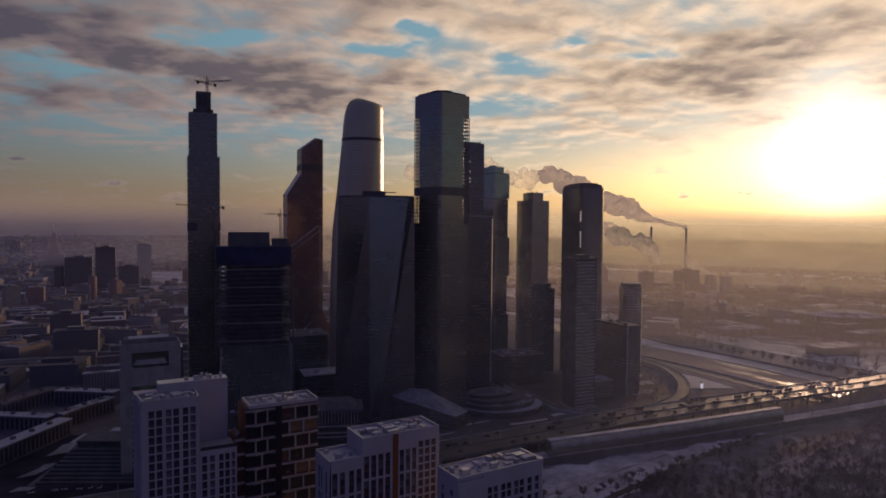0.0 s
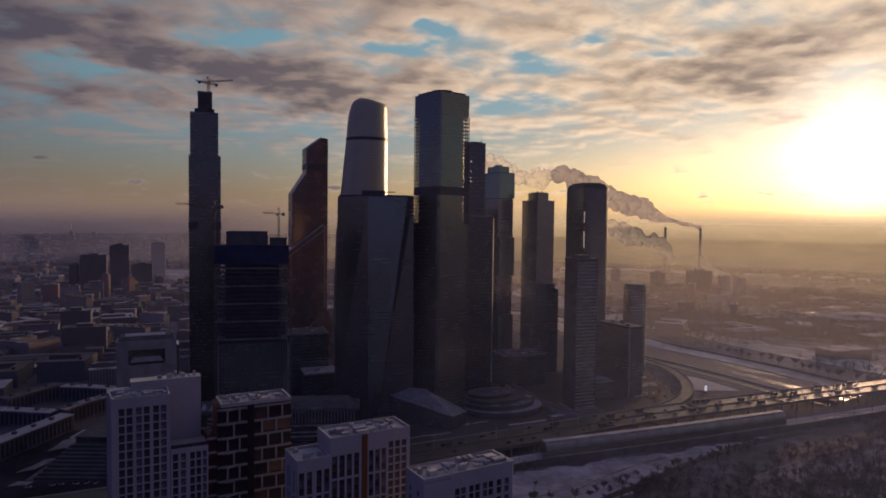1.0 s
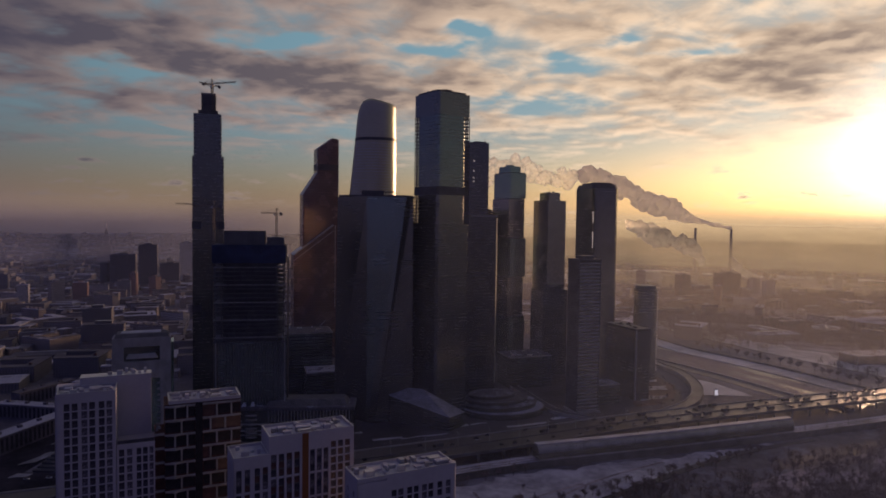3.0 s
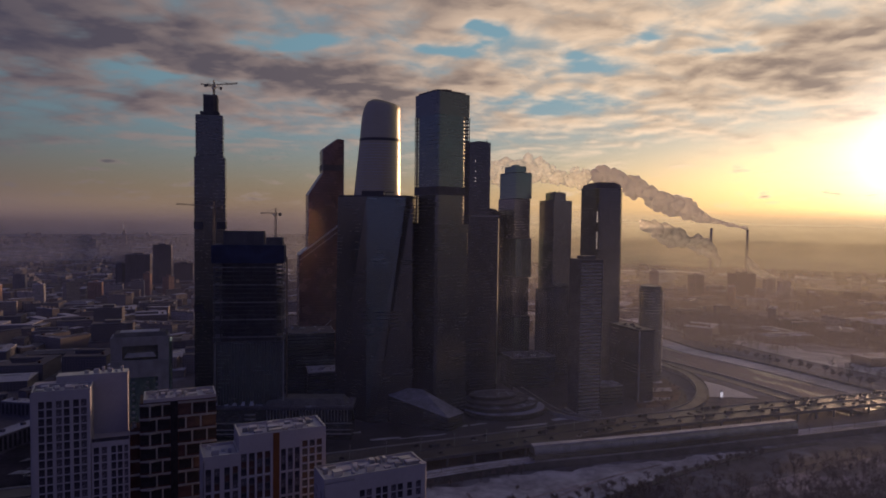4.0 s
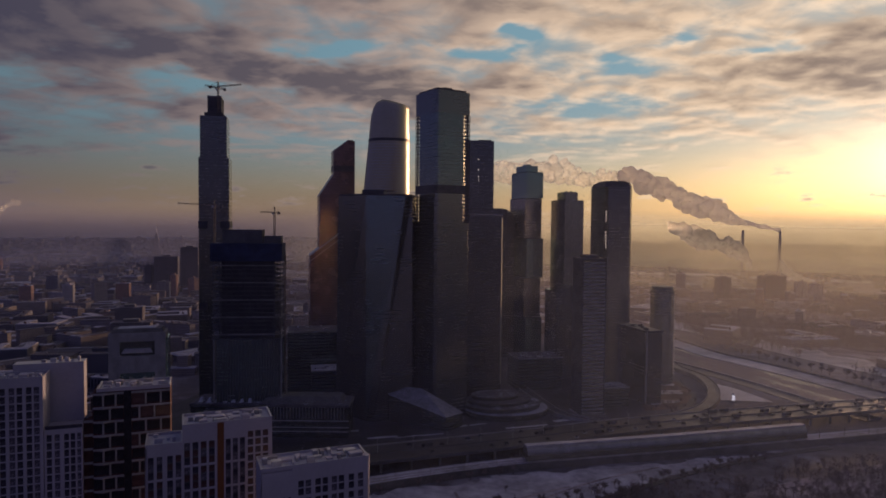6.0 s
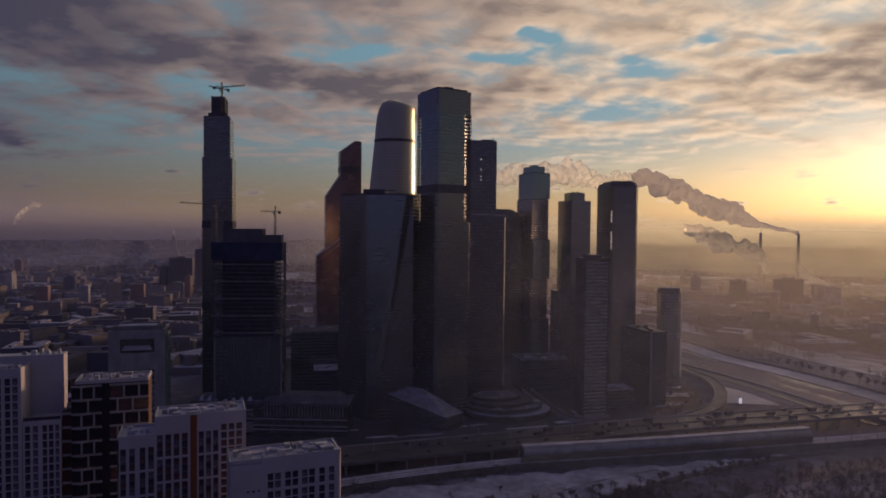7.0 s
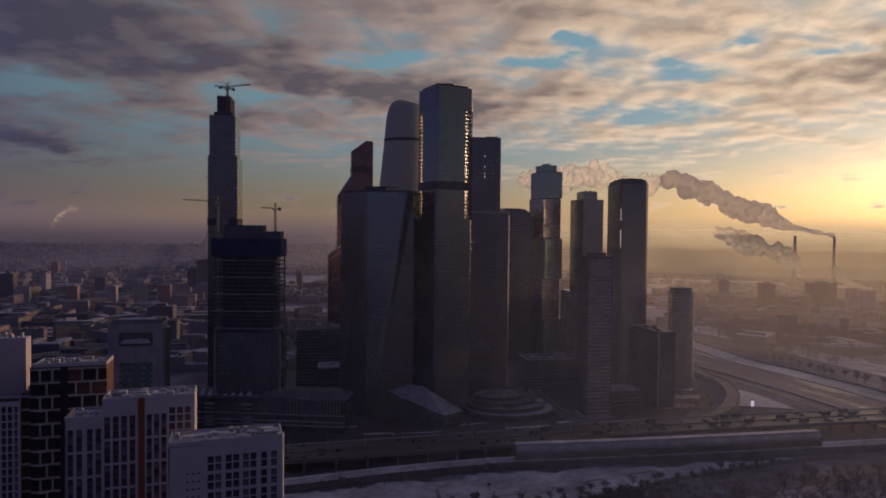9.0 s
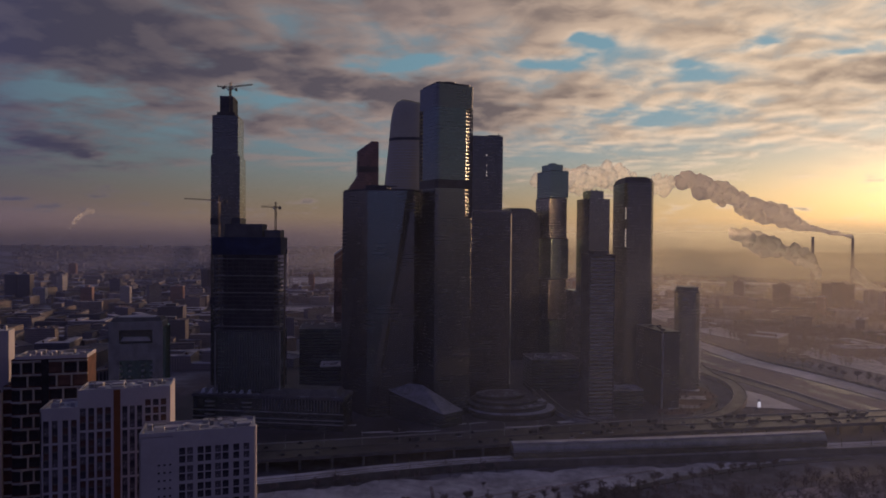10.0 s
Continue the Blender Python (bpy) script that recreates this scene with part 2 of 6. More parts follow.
def painted_far_haze(name):
    """Far land and sky's edge, with haze and sunward glow painted as emission."""
    m = bpy.data.materials.new(name)
    m.use_nodes = True
    n = Nodes(m.node_tree)
    at = n.add("ShaderNodeTexCoord").outputs["Object"]
    x, y, z = n.xyz(at)
    way = n.vec("NORMALIZE", n.join(x, y, 0.0))
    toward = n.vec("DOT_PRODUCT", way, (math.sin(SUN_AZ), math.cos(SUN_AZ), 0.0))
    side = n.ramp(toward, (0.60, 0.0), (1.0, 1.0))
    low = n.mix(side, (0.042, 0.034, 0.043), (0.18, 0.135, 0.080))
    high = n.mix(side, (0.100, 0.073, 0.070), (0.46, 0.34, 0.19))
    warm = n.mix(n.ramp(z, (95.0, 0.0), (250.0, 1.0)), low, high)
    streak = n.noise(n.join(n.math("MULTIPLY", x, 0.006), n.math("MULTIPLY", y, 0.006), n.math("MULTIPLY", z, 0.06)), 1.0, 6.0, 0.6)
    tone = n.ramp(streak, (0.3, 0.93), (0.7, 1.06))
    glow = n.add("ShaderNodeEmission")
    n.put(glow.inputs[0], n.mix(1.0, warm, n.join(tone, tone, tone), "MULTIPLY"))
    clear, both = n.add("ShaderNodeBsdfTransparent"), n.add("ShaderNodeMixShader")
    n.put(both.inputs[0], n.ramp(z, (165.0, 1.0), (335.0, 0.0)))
    n.put(both.inputs[1], clear.outputs[0])
    n.put(both.inputs[2], glow.outputs[0])
    n.put(n.add("ShaderNodeOutputMaterial").inputs[0], both.outputs[0])
    return m


def vapour(name, through, clear, onward):
    """Steam that lets some of the low sun through; the lit kind passes more, to look sunlit."""
    m = bpy.data.materials.new(name)
    m.use_nodes = True
    n = Nodes(m.node_tree)
    at = n.add("ShaderNodeTexCoord").outputs["Object"]
    tone = n.mix(n.noise(at, 0.04, 5.0), (0.90, 0.88, 0.80), (0.97, 0.95, 0.88))
    diffuse, through_light = n.add("ShaderNodeBsdfDiffuse"), n.add("ShaderNodeBsdfTranslucent")
    n.put(diffuse.inputs[0], tone)
    n.put(through_light.inputs[0], tone)
    bump = n.add("ShaderNodeBump")
    bump.inputs["Strength"].default_value, bump.inputs["Distance"].default_value = 0.25, 2.5
    n.put(bump.inputs["Height"], n.noise(at, 0.07, 6.0, 0.65))
    n.put(diffuse.inputs["Normal"], bump.outputs[0])
    n.put(through_light.inputs["Normal"], bump.outputs[0])
    both = n.add("ShaderNodeMixShader")
    both.inputs[0].default_value = through
    n.put(both.inputs[1], diffuse.outputs[0])
    n.put(both.inputs[2], through_light.outputs[0])
    # fine droplets send most of the low sun on ahead
    ahead, drops = n.add("ShaderNodeBsdfRefraction"), n.add("ShaderNodeMixShader")
    ahead.inputs["Roughness"].default_value, ahead.inputs["IOR"].default_value = 0.8, 1.25
    n.put(ahead.inputs["Color"], tone)
    drops.inputs[0].default_value = onward
    n.put(drops.inputs[1], both.outputs[0])
    n.put(drops.inputs[2], ahead.outputs[0])
    air, mixed = n.add("ShaderNodeBsdfTransparent"), n.add("ShaderNodeMixShader")
    n.put(mixed.inputs[0], n.ramp(n.noise(at, 0.02, 4.0), (0.3, 1.0 - clear * 1.25), (0.7, 1.0 - clear * 0.8)))
    n.put(mixed.inputs[1], air.outputs[0])
    n.put(mixed.inputs[2], drops.outputs[0])
    n.put(n.add("ShaderNodeOutputMaterial").inputs[0], mixed.outputs[0])
    return m


def haze_sheet(name, thick, thin, top, fade, tint, backlit):
    """Thin sheet for winter haze, lit through by the low sun; density and tint carry painted sunward glow."""
    m = bpy.data.materials.new(name)
    m.use_nodes = True
    n = Nodes(m.node_tree)
    at = n.add("ShaderNodeTexCoord").outputs["Object"]
    x, y, z = n.xyz(at)
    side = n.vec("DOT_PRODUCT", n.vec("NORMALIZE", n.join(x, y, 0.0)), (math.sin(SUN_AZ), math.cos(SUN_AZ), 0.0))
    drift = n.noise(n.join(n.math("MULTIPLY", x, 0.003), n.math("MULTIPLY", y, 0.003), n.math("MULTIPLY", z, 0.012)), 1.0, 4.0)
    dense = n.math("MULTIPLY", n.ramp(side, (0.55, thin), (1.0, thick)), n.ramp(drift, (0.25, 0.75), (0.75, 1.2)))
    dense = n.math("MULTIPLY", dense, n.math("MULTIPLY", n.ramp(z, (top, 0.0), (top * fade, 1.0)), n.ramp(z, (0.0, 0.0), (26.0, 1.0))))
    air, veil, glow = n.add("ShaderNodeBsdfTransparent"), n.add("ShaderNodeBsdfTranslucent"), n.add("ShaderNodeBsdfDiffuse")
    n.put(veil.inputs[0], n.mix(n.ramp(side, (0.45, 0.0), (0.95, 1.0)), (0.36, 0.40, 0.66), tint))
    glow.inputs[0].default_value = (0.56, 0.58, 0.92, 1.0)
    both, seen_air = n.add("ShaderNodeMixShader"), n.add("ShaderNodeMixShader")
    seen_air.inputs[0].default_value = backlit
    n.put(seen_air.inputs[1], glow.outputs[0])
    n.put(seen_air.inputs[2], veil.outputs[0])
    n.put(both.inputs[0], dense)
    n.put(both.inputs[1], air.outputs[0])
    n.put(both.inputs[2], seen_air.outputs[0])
    n.put(n.add("ShaderNodeOutputMaterial").inputs[0], both.outputs[0])
    return m


def river_ice(name):
    """Dull brown ice under blown snow, with smooth wet stretches."""
    m, n, s = principled(name)
    at = n.add("ShaderNodeTexCoord").outputs["Object"]
    # floes drawn out along the stream
    stream, across = n.vec("DOT_PRODUCT", at, (-0.5, 0.866, 0.0)), n.vec("DOT_PRODUCT", at, (0.866, 0.5, 0.0))
    broad = n.noise(n.join(n.math("MULTIPLY", stream, 0.0055), n.math("MULTIPLY", across, 0.026), 0.0), 1.0, 5.0, 0.6, 0.6)
    fine = n.noise(at, 0.09, 5.0, 0.65)
    tone = n.math("ADD", n.math("MULTIPLY", broad, 0.75), n.math("MULTIPLY", fine, 0.25))
    wet = n.ramp(tone, (0.44, 1.0), (0.53, 0.0))
    n.put(s.inputs["Base Color"], n.mix(wet, n.mix(fine, (0.15, 0.115, 0.11), (0.30, 0.25, 0.25)), (0.06, 0.05, 0.048)))
    n.put(s.inputs["Roughness"], n.ramp(wet, (0.0, 0.8), (1.0, 0.28)))
    n.put(s.inputs["Specular IOR Level"], n.ramp(wet, (0.0, 0.05), (1.0, 0.32)))
    return m


GLASS_BLACK = curtain_wall("black_glass", (0.225, 0.225, 0.20), (1.5, 3.9), tilt=0.004)
GLASS_DEEP = curtain_wall("deep_black_glass", (0.185, 0.18, 0.155), (1.5, 3.9), tilt=0.004)
GLASS_SLATE = curtain_wall("slate_glass", (0.215, 0.255, 0.235), (1.5, 3.9), tilt=0.004)
GLASS_GREY = curtain_wall("grey_glass", (0.33, 0.32, 0.29), (1.5, 3.9), tilt=0.004)
GLASS_COPPER = curtain_wall("copper_glass", (0.24, 0.145, 0.122), (1.5, 4.0), rough=0.2, metal=0.5)
GLASS_SILVER = curtain_wall("silver_glass", (0.43, 0.385, 0.285), (1.6, 4.0), rough=0.36, metal=0.7, joint=0.12, vary=0.1)
GLASS_TEAL = curtain_wall("teal_glass", (0.29, 0.40, 0.34), (1.5, 3.8), rough=0.1)
GLASS_PANE = surface("window_glass", (0.075, 0.072, 0.098), 0.15, 0.5, 0.3, 2.0, metal=0.45, spec=0.5)
GLASS_BLACKOUT = surface("dark_window_glass", (0.022, 0.021, 0.028), 0.3, 0.4, 0.3, 2.0, spec=0.25)
GLASS_AMBER = surface("amber_window_glass", (0.085, 0.046, 0.044), 0.15, 0.35, 0.3, 2.0, spec=0.6)
CONCRETE = surface("concrete", (0.28, 0.265, 0.265), 0.85, 0.25, 0.1, 2.0)
DARK_CONCRETE = surface("dark_concrete", (0.11, 0.104, 0.108), 0.85, 0.3, 0.1, 2.0)
BAND_GREY = surface("grey_bands", (0.40, 0.37, 0.36), 0.6, 0.2, 0.1, 1.0)
FLOOR_EDGE = surface("floor_edge_metal", (0.205, 0.205, 0.185), 0.24, 0.15, 0.05, 0.5, metal=0.8)
BAND_DARK = surface("dark_bands", (0.07, 0.066, 0.074), 0.5, 0.3, 0.1, 1.0)
NET_BLUE = surface("blue_net", (0.022, 0.03, 0.075), 0.8, 0.35, 0.12, 1.2)
WHITE_WALL = surface("white_render", (0.375, 0.35, 0.395), 0.75, 0.10, 0.05, 0.8)
BROWN_BRICK = surface("brown_brick", (0.075, 0.032, 0.027), 0.85, 0.4, 0.2, 2.5)
ORANGE = surface("orange_cladding", (0.17, 0.06, 0.02), 0.6, 0.2, 0.1, 1.0)
SNOW = surface("roof_snow", (0.37, 0.37, 0.42), 0.65, 0.3, 0.06, 0.7, bump=0.15)
GALLERY_GLASS = surface("gallery_roof_metal", (0.23, 0.23, 0.24), 0.34, 0.25, 0.1, 1.0, metal=0.75, spec=0.5)
ROOF_DARK = surface("dark_roofing", (0.10, 0.095, 0.10), 0.85, 0.35, 0.15, 1.0)
STEEL = surface("crane_steel", (0.20, 0.16, 0.12), 0.5, 0.3, 0.2, 2.0, metal=0.4)
METAL_LIGHT = surface("light_metal", (0.45, 0.45, 0.47), 0.4, 0.2, 0.1, 1.0, metal=0.5)
ASPHALT = surface("slushy_asphalt", (0.10, 0.092, 0.09), 0.6, 0.35, 0.05, 0.6, spec=0.3)
ROAD_SLUSH = surface("slushy_road", (0.064, 0.057, 0.058), 0.50, 0.45, 0.03, 0.4, spec=0.31)
PAVING = surface("dark_paving", (0.058, 0.053, 0.064), 0.7, 0.6, 0.012, 0.25, spec=0.25)
ICE = river_ice("river_ice")
GROUND = snow_ground("winter_ground")
FIELD_SNOW = surface("trodden_snow", (0.36, 0.352, 0.415), 0.9, 0.45, 0.02, 0.12, bump=0.05, spec=0.1)
FOREST_FLOOR = surface("forest_floor", (0.24, 0.21, 0.235), 0.95, 0.75, 0.022, 0.5, spec=0.05)
PLAIN_SNOW = surface("open_snow", (0.46, 0.44, 0.46), 0.8, 0.5, 0.006, 0.04, spec=0.15)
DULL_SNOW = surface("dull_roof_snow", (0.23, 0.225, 0.25), 0.8, 0.5, 0.02, 0.2, spec=0.15)
SHADED_YARD = surface("shaded_yard", (0.030, 0.027, 0.036), 0.95, 0.6, 0.03, 0.3, spec=0.03)
GREY_RENDER = surface("weathered_grey_render", (0.115, 0.105, 0.135), 0.9, 0.4, 0.05, 0.6, spec=0.05)
BROWN_EARTH = surface("brown_earth", (0.125, 0.085, 0.072), 0.85, 0.6, 0.03, 0.3, spec=0.1)
CITY_ROOF = patchy_roof("patchy_snow_roof")
FAR = painted_far_haze("painted_far_haze")
STEAM = vapour("steam", 0.75, 0.12, 0.0)
# Second steam tone, brighter to put the sunlit look into the plume.
STEAM_LIT = vapour("lit_steam", 0.92, 0.36, 0.3)
STEAM_FAINT = vapour("faint_steam", 0.9, 0.62, 0.0)
STEAM_FAR = vapour("far_steam", 0.9, 0.76, 0.0)
EDGE_GLEAM = vapour("edge_gleam", 0.95, 0.4, 0.0)
BARK = surface("bark", (0.055, 0.042, 0.038), 0.9, 0.35, 0.4, 3.0)
TWIGS = surface("bare_twigs", (0.165, 0.132, 0.142), 0.9, 0.4, 0.2, 2.0)
PLASTER_DARK = surface("dark_plaster", (0.15, 0.125, 0.12), 0.85, 0.3, 0.05, 0.8)


def surface_glow(name, colour, strength):
    """A glowing surface: a lit sign or a painted glint."""
    m, n, s = principled(name)
    n.put(s.inputs["Base Color"], colour)
    n.put(s.inputs["Emission Color"], colour)
    s.inputs["Emission Strength"].default_value = strength
    return m


GLINT_GLOW = surface_glow("glint_glow", (1.0, 0.86, 0.66), 0.55)
LIT_SIGN = surface_glow("lit_sign", (0.9, 0.88, 0.92), 0.45)

def windowed(name, colour):
    """Walls with small dim windows, too far off to be told apart."""
    m, n, s = principled(name)
    at = n.add("ShaderNodeTexCoord").outputs["Object"]
    x, y, z = n.xyz(at)
    u, v = n.math("FRACT", n.math("DIVIDE", n.math("ADD", x, y), 3.2)), n.math("FRACT", n.math("DIVIDE", z, 3.0))
    hole = n.math("MULTIPLY", n.math("LESS_THAN", n.math("ABSOLUTE", n.math("SUBTRACT", u, 0.5)), 0.24), n.math("LESS_THAN", n.math("ABSOLUTE", n.math("SUBTRACT", v, 0.5)), 0.27))
    tone = n.noise(at, 0.06, 4.0)
    wall = n.mix(tone, [c * 0.75 for c in colour], [c * 1.25 for c in colour])
    n.put(s.inputs["Base Color"], n.mix(hole, wall, (0.035, 0.035, 0.045)))
    n.put(s.inputs["Roughness"], n.math("SUBTRACT", 0.85, n.math("MULTIPLY", hole, 0.55)))
    return m


WALLS = [windowed("grey_panel_wall", (0.24, 0.22, 0.245)), windowed("beige_wall", (0.28, 0.23, 0.215)), windowed("dark_wall", (0.14, 0.125, 0.14)), windowed("pink_wall", (0.34, 0.20, 0.17)), windowed("white_panel_wall", (0.44, 0.41, 0.42))]

# ---- mesh helpers ----


def part(name, bm, material, parent=None, label=""):
    """Links a bmesh as one mesh object under a thing or a part."""
    mesh = bpy.data.meshes.new(name)
    bm.normal_update()
    bm.to_mesh(mesh)
    bm.free()
    mesh.materials.append(material)
    ob = new(name, mesh)
    ob.parent = parent
    return tagged(ob, label)


def piece(name, mesh, parent, m):
    ob = new(name, mesh)
    ob.parent = parent
    ob.matrix_basis = m
    return ob


def thing(name, m, label, category, group="", kind=""):
    ob = new(name)
    ob.matrix_basis = m
    ob.empty_display_size = 2
    return tagged(ob, label, category, group, kind)


def solid(bm, bottom, top):
    """A closed solid between two rings of points of the same count."""
    a, b = [bm.verts.new(p) for p in bottom], [bm.verts.new(p) for p in top]
    k = len(a)
    bm.faces.new(a[::-1])
    bm.faces.new(b)
    for i in range(k):
        j = (i + 1) % k
        bm.faces.new((a[i], a[j], b[j], b[i]))


def prism(bm, outline, z0, z1):
    solid(bm, [(x, y, z0) for x, y in outline], [(x, y, z1) for x, y in outline])


def box(bm, x0, x1, y0, y1, z0, z1):
    prism(bm, ((x0, y0), (x1, y0), (x1, y1), (x0, y1)), z0, z1)


def block(w, d, cx=0.0, cy=0.0):
    return ((cx - w / 2, cy - d / 2), (cx + w / 2, cy - d / 2), (cx + w / 2, cy + d / 2), (cx - w / 2, cy + d / 2))


def chamfered(w, d, c, cx=0.0, cy=0.0):
    a, b = w / 2, d / 2
    pts = ((-a + c, -b), (a - c, -b), (a, -b + c), (a, b - c), (a - c, b), (-a + c, b), (-a, b - c), (-a, -b + c))
    return tuple((x + cx, y + cy) for x, y in pts)


def ring(rx, ry, count, cx=0.0, cy=0.0, start=0.0):
    return tuple((cx + rx * math.cos(start + 2 * math.pi * i / count), cy + ry * math.sin(start + 2 * math.pi * i / count)) for i in range(count))


def beam(bm, a, b, r):
    """A square bar from a to b."""
    a, b = Vector(a), Vector(b)
    q = (b - a).to_track_quat("Z", "Y").to_matrix()
    corners = [q @ Vector((sx * r, sy * r, 0)) for sx, sy in ((-1, -1), (1, -1), (1, 1), (-1, 1))]
    solid(bm, [a + c for c in corners], [b + c for c in corners])


def made(fill):
    bm = bmesh.new()
    fill(bm)
    return bm


def shape(*calls):
    """One bmesh from several calls (function, arguments...)."""
    bm = bmesh.new()
    for f, *args in calls:
        f(bm, *args)
    return bm


def bands(bm, outline, z0, z1, step, height, out):
    """Thin ledges round an outline at every floor."""
    cx, cy = sum(p[0] for p in outline) / len(outline), sum(p[1] for p in outline) / len(outline)
    out *= 0.4
    grown = []
    for x, y in outline:
        r = math.hypot(x - cx, y - cy)
        grown.append((cx + (x - cx) * (r + out) / r, cy + (y - cy) * (r + out) / r))
    z = z0
    while z < z1:
        prism(bm, grown, z, min(z + height, z1))
        z += step


def roof_clutter(parent, w, d, z, count, seed, big=4.0):
    """Plant boxes on a roof, each a part."""
    rng = random.Random(seed)
    for _ in range(count):
        a, b, h = rng.uniform(1, big), rng.uniform(1, big), rng.uniform(0.6, 2.6)
        x, y = rng.uniform(-w / 2 + a, w / 2 - a), rng.uniform(-d / 2 + b, d / 2 - b)
        part("roof_unit", shape((box, x - a / 2, x + a / 2, y - b / 2, y + b / 2, z, z + h)), BAND_DARK, parent)

# ---- ground, river, roads ----


def sheet(name, outline, z, material, label, category, thick=0.0):
    bm = bmesh.new()
    if thick:
        prism(bm, outline, z - thick, z)
    else:
        bm.faces.new([bm.verts.new((x, y, z)) for x, y in outline])
    ob = part(name, bm, material)
    return tagged(ob, label, category, kind="structure")


def smooth_line(points, steps=6):
    """A smooth line through points."""
    out = []
    for i in range(len(points) - 1):
        p0, p1, p2, p3 = (Vector(points[max(0, min(len(points) - 1, i + k))]) for k in (-1, 0, 1, 2))
        for j in range(steps):
            t = j / steps
            out.append(0.5 * (2 * p1 + (p2 - p0) * t + (2 * p0 - 5 * p1 + 4 * p2 - p3) * t * t + (3 * p1 - 3 * p2 + p3 - p0) * t ** 3))
    out.append(Vector(points[-1]))
    return out


def ribbon(bm, points, left, right, top, bottom):
    """A slab along a line, from left to right of it and bottom to top in height."""
    line = smooth_line(points)
    rows = []
    for i, p in enumerate(line):
        d = (line[min(i + 1, len(line) - 1)] - line[max(i - 1, 0)]).normalized()
        side = Vector((-d.y, d.x))
        a, b = p + side * left, p + side * right
        rows.append([bm.verts.new((q.x, q.y, z)) for q, z in ((b, bottom), (a, bottom), (a, top), (b, top))])
    for r, s in zip(rows, rows[1:]):
        for k in range(4):
            j = (k + 1) % 4
            bm.faces.new((r[k], s[k], s[j], r[j]))
    bm.faces.new(rows[0])
    bm.faces.new(rows[-1][::-1])


def strip(name, points, left, right, top, bottom, material, label, category, parent=None):
    bm = bmesh.new()
    ribbon(bm, points, left, right, top, bottom)
    bmesh.ops.recalc_face_normals(bm, faces=bm.faces)
    ob = part(name, bm, material, parent)
    if parent is None:
        tagged(ob, label, category, kind="structure")
    return ob


def land(x, y):
    """Height of the ground: flat city, bent up far off to meet the horizon in the camera's view."""
    k = max(0.0, min(1.0, (math.hypot(x - 60, y - 100) - 3050) / 1700))
    return 108 * k * k * (3 - 2 * k) * (0.97 + 0.06 * noise.noise((x * 0.0011, y * 0.0011, 3.0)))


bm = bmesh.new()
bmesh.ops.create_grid(bm, x_segments=120, y_segments=120, size=4860)
for v in bm.verts:
    v.co.z = land(v.co.x, v.co.y)
tagged(part("ground", bm, GROUND), "snow-covered winter city ground with bare dark lots", "ground", kind="structure")


def ragged(outline, swing, step=4.0):
    """An outline with uneven edges."""
    out = []
    for (xa, ya), (xb, yb) in zip(outline, outline[1:] + outline[:1]):
        count = max(2, int(math.hypot(xb - xa, yb - ya) / step))
        for i in range(count):
            x, y = xa + (xb - xa) * i / count, ya + (yb - ya) * i / count
            push = noise.fractal((x * 0.04, y * 0.04, 1.0), 0.7, 2.0, 5), noise.fractal((x * 0.04, y * 0.04, 9.0), 0.7, 2.0, 5)
            out.append((x + push[0] * swing, y + push[1] * swing))
    return tuple(out)


# Glowing ring: haze and the sun-side brightness are painted into it.
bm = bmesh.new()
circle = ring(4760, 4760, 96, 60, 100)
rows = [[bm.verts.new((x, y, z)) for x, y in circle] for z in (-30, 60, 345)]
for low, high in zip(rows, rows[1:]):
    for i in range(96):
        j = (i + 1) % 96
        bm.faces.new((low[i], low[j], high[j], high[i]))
tagged(part("backdrop", bm, FAR), "glowing painted backdrop of far hazy land", "backdrop", kind="structure")

# Curved sheets stand in for haze; tints put in sunward warmth, blue elsewhere.
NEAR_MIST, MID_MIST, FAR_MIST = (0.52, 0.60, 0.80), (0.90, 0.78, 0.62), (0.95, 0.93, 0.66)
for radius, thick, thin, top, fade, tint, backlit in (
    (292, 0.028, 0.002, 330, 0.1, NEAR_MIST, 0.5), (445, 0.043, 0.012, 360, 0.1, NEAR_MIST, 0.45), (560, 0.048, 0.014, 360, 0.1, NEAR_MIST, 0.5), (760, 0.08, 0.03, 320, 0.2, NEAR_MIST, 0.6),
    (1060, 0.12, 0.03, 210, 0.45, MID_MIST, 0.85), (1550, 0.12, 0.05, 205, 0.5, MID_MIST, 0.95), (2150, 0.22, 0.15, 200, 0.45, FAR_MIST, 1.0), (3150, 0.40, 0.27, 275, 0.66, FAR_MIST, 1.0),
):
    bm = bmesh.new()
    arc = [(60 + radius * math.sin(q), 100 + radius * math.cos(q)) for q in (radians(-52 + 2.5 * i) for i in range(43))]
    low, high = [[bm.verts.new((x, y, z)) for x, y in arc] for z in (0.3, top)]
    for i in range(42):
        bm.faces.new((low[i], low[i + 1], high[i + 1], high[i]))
    tagged(part("haze_sheet", bm, haze_sheet("winter_haze_sheet", thick, thin, top, fade, tint, backlit)), "curved see-through sheet standing in for winter haze", "haze", kind="structure")

RIVER = ((760, 470), (640, 620), (545, 745), (468, 862), (425, 949), (381, 1025), (328, 1112), (280, 1250), (190, 1430), (10, 1560), (-250, 1590), (-520, 1560))
NEAR_BANK = ((505, 806),) + RIVER[3:11]
strip("water", NEAR_BANK + RIVER[11:], 38, -38, 0.35, -0.5, ICE, "frozen river with patches of ice and snow", "river")
strip("embankment", NEAR_BANK, 42, 38, 2.4, -0.5, CONCRETE, "pale concrete river embankment wall", "embankment")
strip("embankment", NEAR_BANK, -38, -76, 1.2, -0.5, PLAIN_SNOW, "broad snowy river quay", "embankment")
